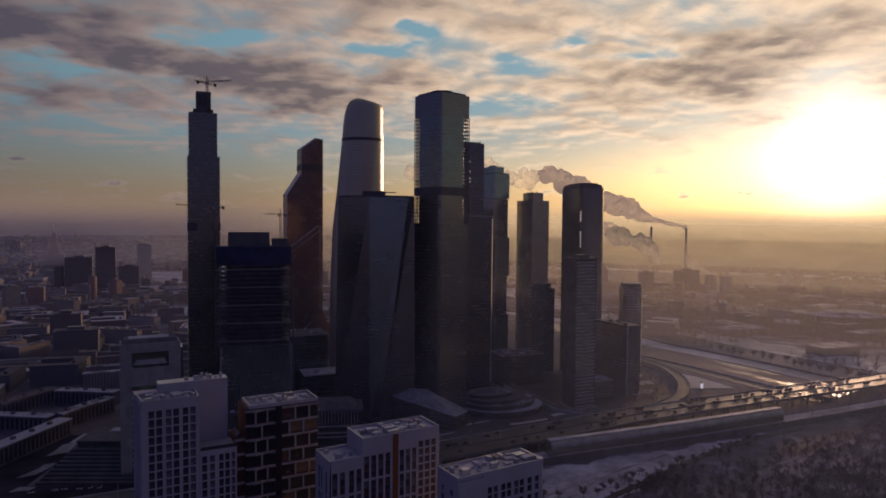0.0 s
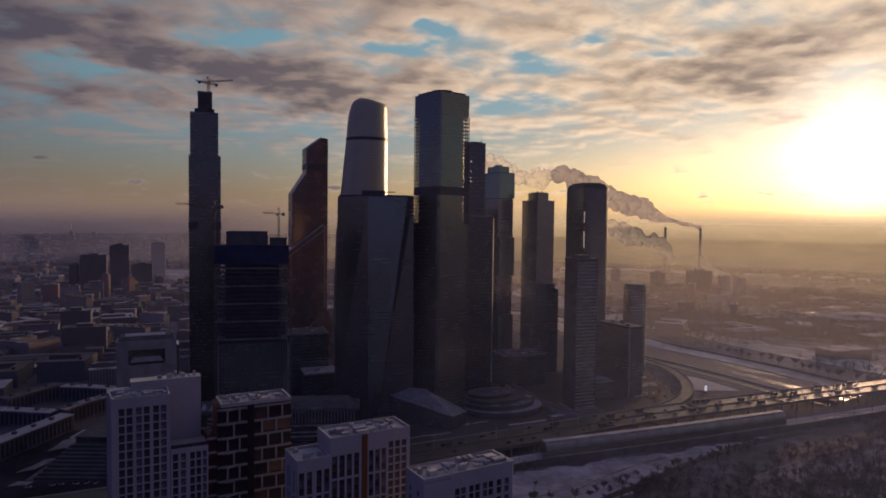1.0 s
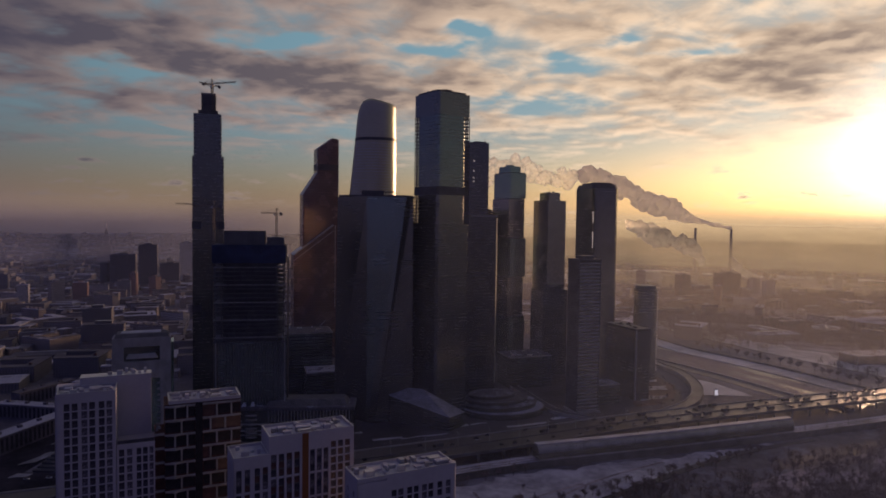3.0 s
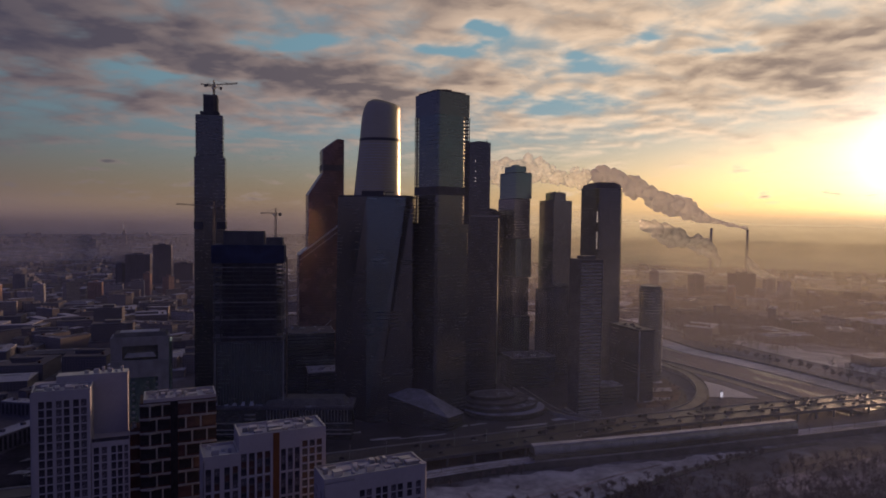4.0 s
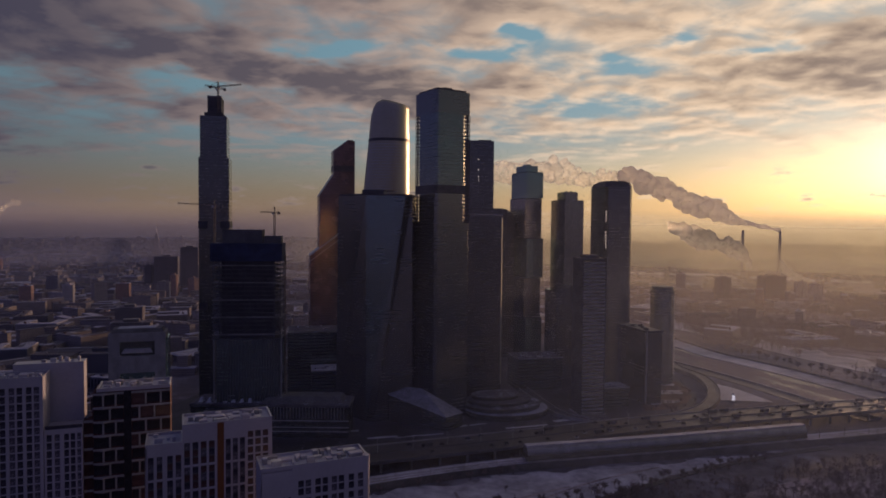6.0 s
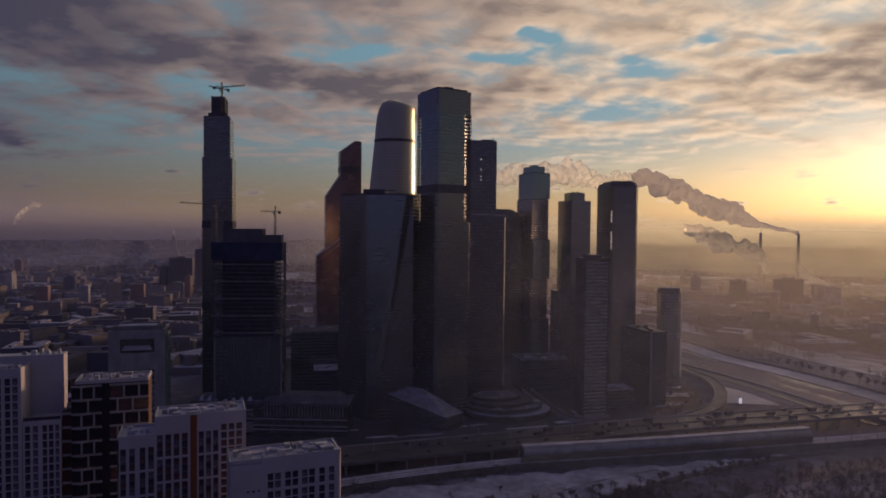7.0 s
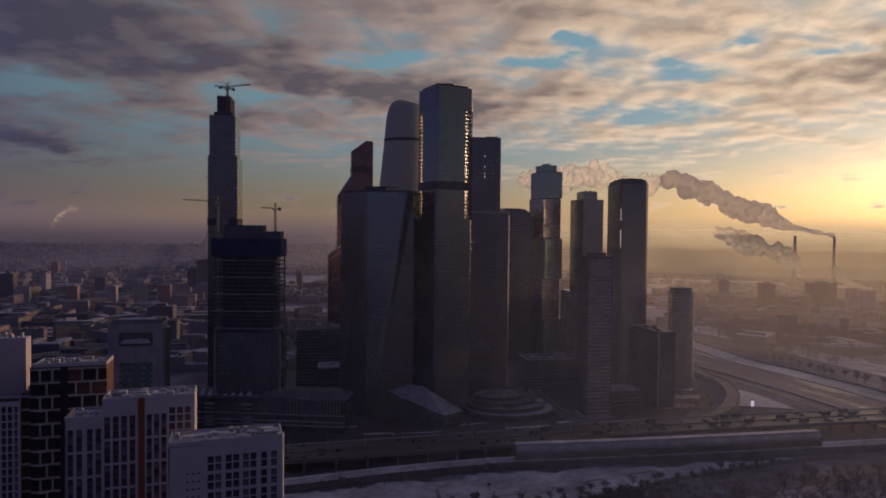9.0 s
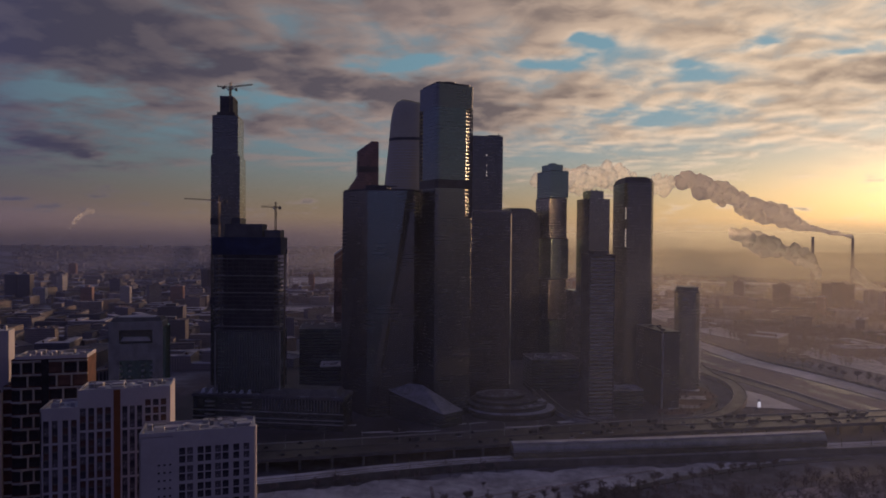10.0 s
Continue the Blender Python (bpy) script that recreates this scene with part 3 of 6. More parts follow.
strip("embankment", NEAR_BANK, -76, -80, 4.2, -0.5, DARK_CONCRETE, "dark retaining wall behind the quay", "embankment")
strip("road", NEAR_BANK, 46, 64, 0.5, -0.5, ASPHALT, "dark embankment road along the river", "road")

OPEN_LAND = ((700, 830), (600, 990), (520, 1130), (450, 1290), (330, 1500), (180, 2000), (330, 2500), (500, 3260), (1500, 2990), (2300, 2400), (2800, 1800), (3100, 1200), (2200, 700), (1100, 760))
sheet("snow_plain", OPEN_LAND, 0.18, PLAIN_SNOW, "open snow-covered land beyond the river", "field")

WOODS_LAND = ((830, 870), (690, 1010), (600, 1150), (530, 1310), (420, 1520), (300, 2000), (420, 2500), (560, 3000), (1480, 2650), (2100, 2150), (2650, 1700), (2900, 1200), (2150, 790), (1100, 820))
sheet("woods_floor", ragged(WOODS_LAND, 26.0, 12.0), 0.3, FOREST_FLOOR, "dark leafy ground of the winter woods", "ground")

sheet("snow_plain", ragged(((-640, 1420), (-430, 1390), (-440, 1500), (-520, 1640), (-650, 1620)), 24.0, 10.0), 0.42, FIELD_SNOW, "snow-covered ice of a river bend", "field")
sheet("snow_plain", ragged(((-1150, 2650), (-960, 2760), (-780, 2180), (-860, 2120)), 24.0, 14.0), 0.42, FIELD_SNOW, "snow-covered ice of the far river reach", "field")
HIGHWAY = ((-420, 384), (-250, 464), (-124, 519), (84, 621), (200, 682), (418, 775), (563, 834), (900, 985))
strip("road", HIGHWAY, 20, -20, 12.0, 10.4, ROAD_SLUSH, "elevated multi-lane highway deck with slush", "road")
strip("kerb", HIGHWAY, 21, 20, 13.0, 10.2, CONCRETE, "concrete parapet of the highway", "parapet")
strip("kerb", HIGHWAY, 0.4, -0.4, 12.9, 11.9, DARK_CONCRETE, "dark median barrier of the highway", "barrier")
strip("kerb", HIGHWAY, -20, -21, 13.0, 10.2, DARK_CONCRETE, "concrete parapet of the highway", "parapet")
RAIL = ((-260, 398), (-98, 479), (-10, 532), (85, 580), (215, 628), (349, 682), (523, 755), (800, 880))
strip("rail_embankment", RAIL, 9, -9, 5.0, -0.5, FIELD_SNOW, "snowy railway embankment with retaining wall", "embankment")
strip("trim", RAIL, -9, -9.8, 6.4, -0.5, DARK_CONCRETE, "low concrete wall beside the railway", "wall")
sheet("snow_field", ragged(((-200, 360), (40, 380), (95, 465), (160, 535), (225, 588), (300, 638), (349, 665), (215, 610), (85, 564), (-10, 516), (-98, 464)), 9.0), 0.3, FIELD_SNOW, "trodden snow field below the railway", "field")

for x, y, w, d in ((6, 680, 36, 6), (86, 694, 48, 5), (34, 692, 20, 4), (-56, 636, 28, 5), (-100, 646, 32, 6), (126, 722, 26, 8), (-150, 652, 40, 5), (-20, 646, 50, 3)):
    c, s = math.cos(radians(24)), math.sin(radians(24))
    outline = tuple((x + c * a - s * b, y + s * a + c * b) for a, b in block(w, d))
    sheet("snow_patch", ragged(outline, 2.6, 1.5), 0.4, SNOW, "thin patch of snow on paving", "snow")

PLAZA = ((-320, 575), (-100, 575), (60, 648), (226, 738), (276, 790), (296, 850), (292, 930), (270, 1110), (-300, 1110))
sheet("pavement", PLAZA, 0.2, PAVING, "dark paving round the towers", "pavement")

PARK = ((216, 772), (255, 790), (281, 826), (294, 870), (288, 914), (274, 944), (250, 930), (232, 860))
sheet("verge", ragged(PARK, 5), 0.3, BROWN_EARTH, "bare orange-brown earth inside the bend of the slip road", "verge")
for spot in (((232, 800), (262, 815), (270, 832), (240, 822)), ((248, 850), (284, 862), (284, 880), (252, 872)), ((252, 900), (282, 900), (272, 922), (256, 918))):
    sheet("snow", ragged(spot, 7), 0.38, PLAIN_SNOW, "patch of old snow among bare bushes", "snow")

# Yard ground darkened in its colour to stand for shade.
YARD = ((-480, 430), (-240, 430), (-240, 527), (-346, 524), (-350, 600), (-368, 650), (-381, 650), (-394, 548), (-480, 540))
sheet("pavement", YARD, 0.23, SHADED_YARD, "yard between the low buildings, darkened for shade", "pavement")
for spot in (((-362, 540), (-352, 548), (-350, 575), (-358, 570)), ((-368, 590), (-354, 600), (-358, 630), (-370, 622)), ((-352, 512), (-338, 514), (-336, 521), (-350, 522))):
    sheet("snow", ragged(spot, 2, 2.0), 0.3, DULL_SNOW, "strip of old snow along the yard", "snow")

SLIP = ((78, 850), (96, 800), (112, 758), (128, 732), (160, 716))
strip("road", SLIP, 5, -5, 3.2, -0.5, PAVING, "dark ramp between the low buildings", "road")
strip("kerb", SLIP, 5.9, 5, 4.3, -0.5, CONCRETE, "snow-topped parapet of the ramp", "parapet")
strip("kerb", SLIP, -5, -5.9, 4.3, -0.5, CONCRETE, "snow-topped parapet of the ramp", "parapet")
TRACK = ((84, 440), (112, 492), (160, 532), (225, 586), (300, 636), (372, 672))
strip("path", TRACK, 3.2, -3.2, 0.5, 0.0, PAVING, "dark trodden path along the edge of the woods", "path")
for bend in (((20, 425), (40, 470), (30, 515)), ((-60, 430), (20, 470), (120, 540)), ((60, 470), (130, 545), (200, 595))):
    strip("path", bend, 1.3, -1.3, 0.42, 0.0, FOREST_FLOOR, "narrow trodden path across the snow field", "path")

# ---- towers ----


def tower_thing(name, cx, cy, rot, label, z=0.0, category="skyscraper", group="skyscrapers"):
    return thing(name, pose(cx, cy, z, 0, 0, rot), label, category, group)


def tower_a():
    t = tower_thing("skyscraper", -270.4, 722.3, 20.5, "tall dark slab skyscraper with stepped top under construction")
    low, high = block(32.3, 38), block(28.4, 37, -0.4, 0)
    part("lower_shaft", shape((prism, low, 0, 282)), GLASS_DEEP, t)
    part("upper_shaft", shape((prism, high, 282, 328)), GLASS_DEEP, t)
    part("crown", shape((prism, block(14.5, 30, 0.5, -1), 328, 349), (prism, block(20, 33, 0, 0), 328, 332)), DARK_CONCRETE, t)
    part("parapet", shape((prism, block(15, 30.6, 0.5, -1), 349, 350.5)), CONCRETE, t)
    for z in (203, 112):
        part("plant_floor", shape((prism, block(9.5, 38.8, -11.8, 0), z, z + 8), (prism, block(9.5, 38.8, 11.8, 0), z, z + 8)), BAND_DARK, t, "dark recessed plant floor")
    bm = bmesh.new()
    bands(bm, low, 4, 282, 3.9, 0.5, 0.25)
    bands(bm, high, 284, 326, 3.9, 0.5, 0.25)
    tagged(part("floor_edges", bm, FLOOR_EDGE, t), kind="stuff")


def tower_b():
    t = tower_thing("tower_block", -192.8, 636, 13.7, "office tower under construction with open floors and blue netting")
    part("lower_facade", shape((prism, block(62, 30, 2.5, 2), 0, 95)), GLASS_SLATE, t)
    for i in range(25):
        x = -28.5 + i * 2.58
        part("fin", shape((box, x - 0.22, x + 0.22, -13.5, -13.0, 0, 95)), DARK_CONCRETE, t)
    part("core", shape((prism, block(50, 20, 0, 3), 95, 190)), DARK_CONCRETE, t)
    for i in range(19):
        z = 95 + i * 4.25
        part("floor_slab", shape((prism, block(66 if i % 5 else 67.5, 27), z, z + 0.75)), CONCRETE if i % 4 == 1 else DARK_CONCRETE, t)
    for i in range(12):
        x = -32 + i * 5.8
        part("column", shape((box, x, x + 0.9, -12.6, -11.7, 95, 173), (box, x, x + 0.9, 11.7, 12.6, 95, 173)), DARK_CONCRETE, t)
    part("netting", shape((prism, block(68.5, 28), 172, 189.5)), NET_BLUE, t, "blue construction netting")
    part("roof_room", shape((prism, block(38, 18, -5, 2), 189.5, 203), (prism, block(16, 16, 24, 2), 189.5, 197)), DARK_CONCRETE, t)
    part("hoist_mast", shape((box, 35.5, 37, -6, -4.6, 0, 178)), STEEL, t)
    part("corner_column", shape((box, -31.5, -30.2, -15, -13.6, 0, 95)), CONCRETE, t)
    part("corner_column", shape((box, 33, 34.3, -15, -13.6, 0, 95)), CONCRETE, t)


def profile(bm, outline, y0, y1):
    """A solid with an outline in x and z, between two depths."""
    solid(bm, [(x, y1, z) for x, z in outline], [(x, y0, z) for x, z in outline])


def tower_m():
    t = tower_thing("skyscraper", -217.5, 1018, 24, "copper-coloured glass skyscraper with sloped stepped shoulders")
    body = ((-27, 0), (27, 0), (27, 339), (17, 339), (-5.5, 322), (-5.5, 285), (-27, 252))
    part("shaft", shape((profile, body, -15, 15)), GLASS_COPPER, t)
    wing = ((-41, 0), (22, 0), (22, 206), (19, 206), (-41, 160))
    part("wing", shape((profile, wing, -19, 12)), GLASS_COPPER, t)
    foot = ((8, 0), (38, 0), (38, 50), (24, 78), (8, 78))
    part("foot", shape((profile, foot, -21, 8)), GLASS_COPPER, t)
    bm = bmesh.new()
    for a, b in (((-41, 160), (20, 206)), ((-41, 152), (20, 198)), ((22, 0), (22, 206)), ((-12, 40), (22, 72))):
        beam(bm, (a[0], -19.4, a[1]), (b[0], -19.4, b[1]), 0.55)
    part("edge_trim", bm, BAND_GREY, t, "pale metal edge trim")
    part("dark_belt", shape((box, -5.8, 27.3, -15.3, 15.3, 291, 300)), BAND_DARK, t)
    # thin caps over the shoulders: skylight on the slopes is put into their pale colour
    for (xa, za), (xb, zb), y0, y1 in (((-5.9, 322), (17, 339.4), -15.4, 15.4), ((-27.4, 252), (-5.5, 285.6), -15.4, 15.4), ((-41.4, 160), (19, 206.4), -19.4, 12.4)):
        part("sloped_roof", shape((profile, ((xa, za), (xb, zb), (xb, zb + 1.2), (xa, za + 1.2)), y0, y1)), METAL_LIGHT, t, "sloping roof cap, paler for the skylight on it")
    for x, z0, z1 in ((27, 0, 339), (-5.5, 285, 322), (-27, 206, 252)):
        part("corner_trim", shape((box, x - 0.5, x + 0.5, -15.5, -14.9, z0, z1)), BAND_GREY, t)
    part("roof_frame", shape((box, 18, 26, -3, 3, 339, 341.5)), BAND_DARK, t)
    bm = bmesh.new()
    for i in range(62):
        z = 4 + i * 4
        box(bm, -27.25, 27.25, -15.25, 15.25, z, z + 0.45)
    tagged(part("floor_edges", bm, surface("copper_bands", (0.16, 0.06, 0.035), 0.4, 0.2), t), kind="stuff")


def tower_f():
    t = tower_thing("skyscraper", -120.5, 961.8, 8, "silver rounded glass skyscraper with a sloped crown")
    bm = bmesh.new()
    # height, left edge, right edge, depth
    levels = ((0, -48, 33.5, 34), (120, -46, 32, 33), (200, -43, 31, 32), (260, -36.5, 30.5, 31), (331, -29.5, 30, 29), (352, -28, 29.2, 28), (366, -26, 29, 27), (376, -23, 29, 26), (383, -19, 29, 24), (388, -12, 29, 22))
    count = 48
    rings = []
    for z, a, b, d in levels:
        cx, r = (a + b) / 2, (b - a) / 2
        row = []
        for i in range(count):
            ang = 2 * math.pi * i / count
            c, s = math.cos(ang), math.sin(ang)
            x = cx + r * math.copysign(abs(c) ** 0.8, c)
            y = d * math.copysign(abs(s) ** 0.9, s)
            tilt = max(0.0, (z - 352) / 36) * (x + 2) * 0.25
            row.append(bm.verts.new((x, y, z - tilt)))
        rings.append(row)
    for low, high in zip(rings, rings[1:]):
        for i in range(count):
            j = (i + 1) % count
            bm.faces.new((low[i], low[j], high[j], high[i]))
    bm.faces.new(rings[-1])
    bm.faces.new(rings[0][::-1])
    shaft = part("shaft", bm, GLASS_SILVER, t)
    for f in shaft.data.polygons:
        f.use_smooth = True
    part("dark_belt", shape((prism, tuple((0.25 + 30.2 * math.copysign(abs(math.cos(a)) ** 0.8, math.cos(a)), 29.6 * math.copysign(abs(math.sin(a)) ** 0.9, math.sin(a))) for a in (2 * math.pi * i / 48 for i in range(48))), 329, 333)), BAND_DARK, t, "dark plant floor belt")
    bm = bmesh.new()
    for z in range(8, 326, 4):
        k = min(1.0, max(0.0, (z - 120) / 211))
        a, b = (-46 - 2 * (1 - z / 120) if z < 120 else np.interp(z, (120, 200, 260, 331), (-46, -43, -36.5, -29.5))), np.interp(z, (0, 120, 200, 260, 331), (33.5, 32, 31, 30.5, 30))
        d = np.interp(z, (0, 120, 200, 260, 331), (34, 33, 32, 31, 29))
        cx, r = (a + b) / 2, (b - a) / 2 + 0.2
        prism(bm, tuple((cx + r * math.copysign(abs(math.cos(q)) ** 0.8, math.cos(q)), (d + 0.2) * math.copysign(abs(math.sin(q)) ** 0.9, math.sin(q))) for q in (2 * math.pi * i / 48 for i in range(48))), z, z + 0.5)
    tagged(part("floor_edges", bm, METAL_LIGHT, t), kind="stuff")


def cut_corners(s, c):
    """A square with small cuts at the near and far corners and deep cuts at the two side corners."""
    a, n, w = s / 2, 2.5, c
    return ((-a + n, -a), (a - w, -a), (a, -a + w), (a, a - n), (a - n, a), (-a + w, a), (-a, a - w), (-a, -a + n))


def tower_o():
    t = tower_thing("skyscraper", -10.5, 727, 40, "dark square glass skyscraper with open corner balconies")
    full = cut_corners(43, 1.2)
    inner = cut_corners(43, 8.5)
    part("lower_shaft", shape((prism, full, 0, 212)), GLASS_BLACK, t)
    part("middle_shaft", shape((prism, inner, 212, 243)), GLASS_BLACK, t)
    part("upper_shaft", shape((prism, inner, 252, 328)), GLASS_SLATE, t)
    part("plant_floor", shape((prism, cut_corners(43.6, 1.2), 243, 252)), BAND_DARK, t, "dark plant floor")
    part("crown", shape((prism, cut_corners(43.6, 1.2), 328, 352)), GLASS_BLACK, t)
    part("roof_edge", shape((prism, cut_corners(40, 3), 352, 354), (prism, chamfered(24, 24, 8), 354, 357)), BAND_DARK, t)
    roof_clutter(t, 34, 34, 354, 14, 5, 3.0)
    bm = bmesh.new()
    bands(bm, full, 110, 212, 3.9, 0.4, 0.15)
    bands(bm, inner, 254, 328, 3.9, 0.5, 0.2)
    tagged(part("floor_edges", bm, FLOOR_EDGE, t), kind="stuff")
    # open balcony stacks in the two side corners
    a = 43 / 2
    for corner in (((a - 8.3, -a + 0.2), (a - 0.2, -a + 0.2), (a - 0.2, -a + 8.3)), ((-a + 8.3, a - 0.2), (-a + 0.2, a - 0.2), (-a + 0.2, a - 8.3))):
        z = 212.0
        while z < 328:
            if not 241 < z < 252:
                part("balcony_slab", shape((prism, corner, z, z + 1.0)), DARK_CONCRETE, t)
            z += 3.9
        cx, cy = corner[1]
        for k in (0.0, 0.33, 0.66):
            for end in (corner[0], corner[2]):
                px, py = cx + (end[0] - cx) * k, cy + (end[1] - cy) * k
                part("balcony_post", shape((box, px - 0.3, px + 0.3, py - 0.3, py + 0.3, 212, 328)), DARK_CONCRETE, t)


def tower_o2():
    t = tower_thing("skyscraper", -84, 700, 0, "slate-blue crystal-shaped glass tower with slanted facets")
    top = ((-38, 9), (-3, -8), (38, 0), (44, 8), (44, 40), (-28, 40))
    foot = ((-42, 14), (-1, -14), (8, -16), (46, 2), (46, 42), (-32, 42))
    for i in range(6):
        j = (i + 1) % 6
        # Front facet gets lighter glass: its sky reflection is put into the colour.
        for pts, mat in (([(*foot[i], 0), (*foot[j], 0), (*top[j], 240)], GLASS_DEEP), ([(*foot[i], 0), (*top[j], 240), (*top[i], 240)], GLASS_SLATE if i == 1 else GLASS_DEEP)):
            inward = [(x * 0.97, 14 + (y - 14) * 0.97, z) for x, y, z in pts]
            bm = bmesh.new()
            solid(bm, inward, pts)
            bmesh.ops.recalc_face_normals(bm, faces=bm.faces)
            part("facet", bm, mat, t)
    part("roof_rim", shape((prism, ((-37, 10), (-3, -7), (37, 1), (43, 9), (43, 39), (-27, 39)), 238, 242)), BAND_DARK, t)
    part("roof_plant", shape((prism, block(24, 18, 0, 18), 242, 247)), BAND_DARK, t)
    part("roof_boom", shape((box, 12, 24, 8, 9, 245, 246)), BAND_DARK, t)


def tower_p():
    t = tower_thing("skyscraper", 10.2, 802.5, 23.9, "black glass slab skyscraper with a lower shoulder")
    part("upper_shaft", shape((prism, block(52, 42), 222, 309)), GLASS_DEEP, t)
    part("lower_shaft", shape((prism, block(58, 45, 6.3, -4), 0, 221)), GLASS_DEEP, t)
    # Strip added along the corner to carry the sun's bright line.
    part("corner_strip", shape((box, 34.6, 35.9, -26.8, -26.5, 20, 219)), EDGE_GLEAM, t, "pale translucent strip standing in for the sunlit corner")
    part("terrace_edge", shape((prism, block(58.8, 45.8, 6.3, -4), 221, 222.5)), BAND_GREY, t)
    # Sun gleam on the facade, painted as small glowing patches.
    for z in (262, 266, 274, 286):
        part("glint_patch", shape((box, 6.3, 7.1, -21.15, -20.9, z, z + 1.7)), GLINT_GLOW, t, "small glowing patch painted as a sun gleam")
    part("roof_plant", shape((box, 10, 25, -15, 15, 309, 311), (beam, (20, -20, 309), (21, -20, 313), 0.2)), BAND_DARK, t)
    bm = bmesh.new()
    bands(bm, block(52, 42), 226, 309, 4.1, 0.4, 0.2)
    bands(bm, block(58, 45, 6.3, -4), 22, 220, 4.1, 0.4, 0.2)
    tagged(part("floor_edges", bm, FLOOR_EDGE, t), kind="stuff")


def tower_q():
    t = tower_thing("skyscraper", 33, 1066, 22, "dark glass tower with a rounded arched roof")
    arch = [(-24, 0), (24, 0)] + [(2 + 22 * math.cos(q), 212 + 24 * math.sin(q)) for q in (math.pi * i / 14 for i in range(8))] + [(-24, 236)]
    part("shaft", shape((profile, arch, -22, 22)), GLASS_DEEP, t)
    bm = bmesh.new()
    bands(bm, block(48, 44), 6, 210, 4, 0.5, 0.2)
    tagged(part("floor_edges", bm, FLOOR_EDGE, t), kind="stuff")


def tower_w():
    t = tower_thing("skyscraper", 81.0, 1065.2, 31.6, "teal glass skyscraper of stacked shifted blocks")
    levels = ((0, 66, 1.5, 0), (66, 128, -1.5, 1), (128, 190, 1.5, -1), (190, 252, -1.0, 0.8), (252, 293, 0.5, -0.5))
    for i, (z0, z1, dx, dy) in enumerate(levels):
        outline = block(29.7, 47, dx, dy)
        sec = part("stacked_block", shape((prism, outline, z0, z1 - 1.2)), GLASS_TEAL if i % 2 == 0 else GLASS_GREY, t)
        part("belt", shape((prism, block(28, 45, dx, dy), z1 - 1.2, z1)), BAND_DARK, sec)
        bm = bmesh.new()
        bands(bm, outline, z0 + 3, z1 - 2, 3.8, 0.4, 0.15)
        tagged(part("floor_edges", bm, FLOOR_EDGE, sec), kind="stuff")
    part("crown", shape((prism, block(20, 32), 293, 303), (prism, block(8, 12), 303, 306)), GLASS_TEAL, t)


def tower_r():
    t = tower_thing("skyscraper", 143.9, 1046.4, 29.9, "grey glass skyscraper with a small stepped crown")
    low = block(33.7, 39.3)
    part("shaft", shape((prism, low, 0, 249)), GLASS_GREY, t)
    part("crown", shape((prism, block(21, 25), 249, 261)), GLASS_GREY, t)
    roof_clutter(t, 20, 24, 261, 9, 8, 3.0)
    part("side_bay", shape((prism, block(36, 28), 60, 180)), GLASS_BLACK, t)
    bm = bmesh.new()
    bands(bm, low, 4, 249, 3.9, 0.5, 0.2)
    tagged(part("floor_edges", bm, FLOOR_EDGE, t), kind="stuff")


def tower_s():
    t = tower_thing("skyscraper", 195.6, 929.5, 13.8, "dark glass slab skyscraper with a rounded cap")
    out = chamfered(37.5, 60, 3.5)
    part("shaft", shape((prism, out, 0, 262)), GLASS_DEEP, t)
    inner = chamfered(33.5, 55, 4)
    part("cap", shape((solid, [(x, y, 262) for x, y in out], [(x, y, 268) for x, y in inner]), (prism, chamfered(28, 46, 4), 268, 270)), BAND_DARK, t)
    rng = random.Random(4)
    # Corner glints painted as a column of glowing patches.
    for k in range(13):
        z = 181 + k * 3.9
        if rng.random() < 0.6:
            part("glint_patch", shape((solid, [(-17.4, -28.2, z), (-16.8, -28.8, z), (-16.6, -28.6, z), (-17.2, -28.0, z)], [(-17.4, -28.2, z + 2.4), (-16.8, -28.8, z + 2.4), (-16.6, -28.6, z + 2.4), (-17.2, -28.0, z + 2.4)])), GLINT_GLOW, t, "small glowing corner patch painted as a glint")
    bm = bmesh.new()
    bands(bm, out, 4, 262, 3.9, 0.5, 0.2)
    tagged(part("floor_edges", bm, FLOOR_EDGE, t), kind="stuff")


def tower_tt():
    t = tower_thing("tower_block", 152.2, 754.1, 21.1, "mid-rise tower with pale horizontal floor bands", group="mid-rise towers")
    part("core", shape((prism, block(26.5, 24), 0, 171)), GLASS_BLACK, t)
    for i in range(43):
        z = 3 + i * 3.95
        part("floor_band", shape((prism, block(26.0, 24.9, 0.8, -0.2), z, z + 1.5)), BAND_GREY, t)
    for x in (-13.8, 13.2):
        part("side_pier", shape((box, x, x + 1.0, -12.8, 12.6, 0, 174)), DARK_CONCRETE, t)
    part("roof", shape((prism, block(28.4, 25.6), 172, 174.5), (prism, block(16, 14), 174.5, 178)), DARK_CONCRETE, t)
    part("base_slab", shape((prism, block(32, 29), 0, 2.2)), CONCRETE, t)


def tower_u():
    t = tower_thing("tower_block", 264.1, 920, 22, "round dark tower with ribbed balconies", group="mid-rise towers")
    part("shaft", shape((prism, ring(15.5, 15.5, 28), 0, 126)), GLASS_GREY, t)
    part("cap", shape((prism, ring(14.2, 14.2, 28), 126, 130), (prism, ring(16, 16, 28), 123.5, 125)), BAND_DARK, t)
    for i in range(28):
        z = 12 + i * 4.0
        part("balcony", shape((prism, ring(6, 7, 14, 11.5, -3), z, z + 1.3)), BAND_GREY, t)


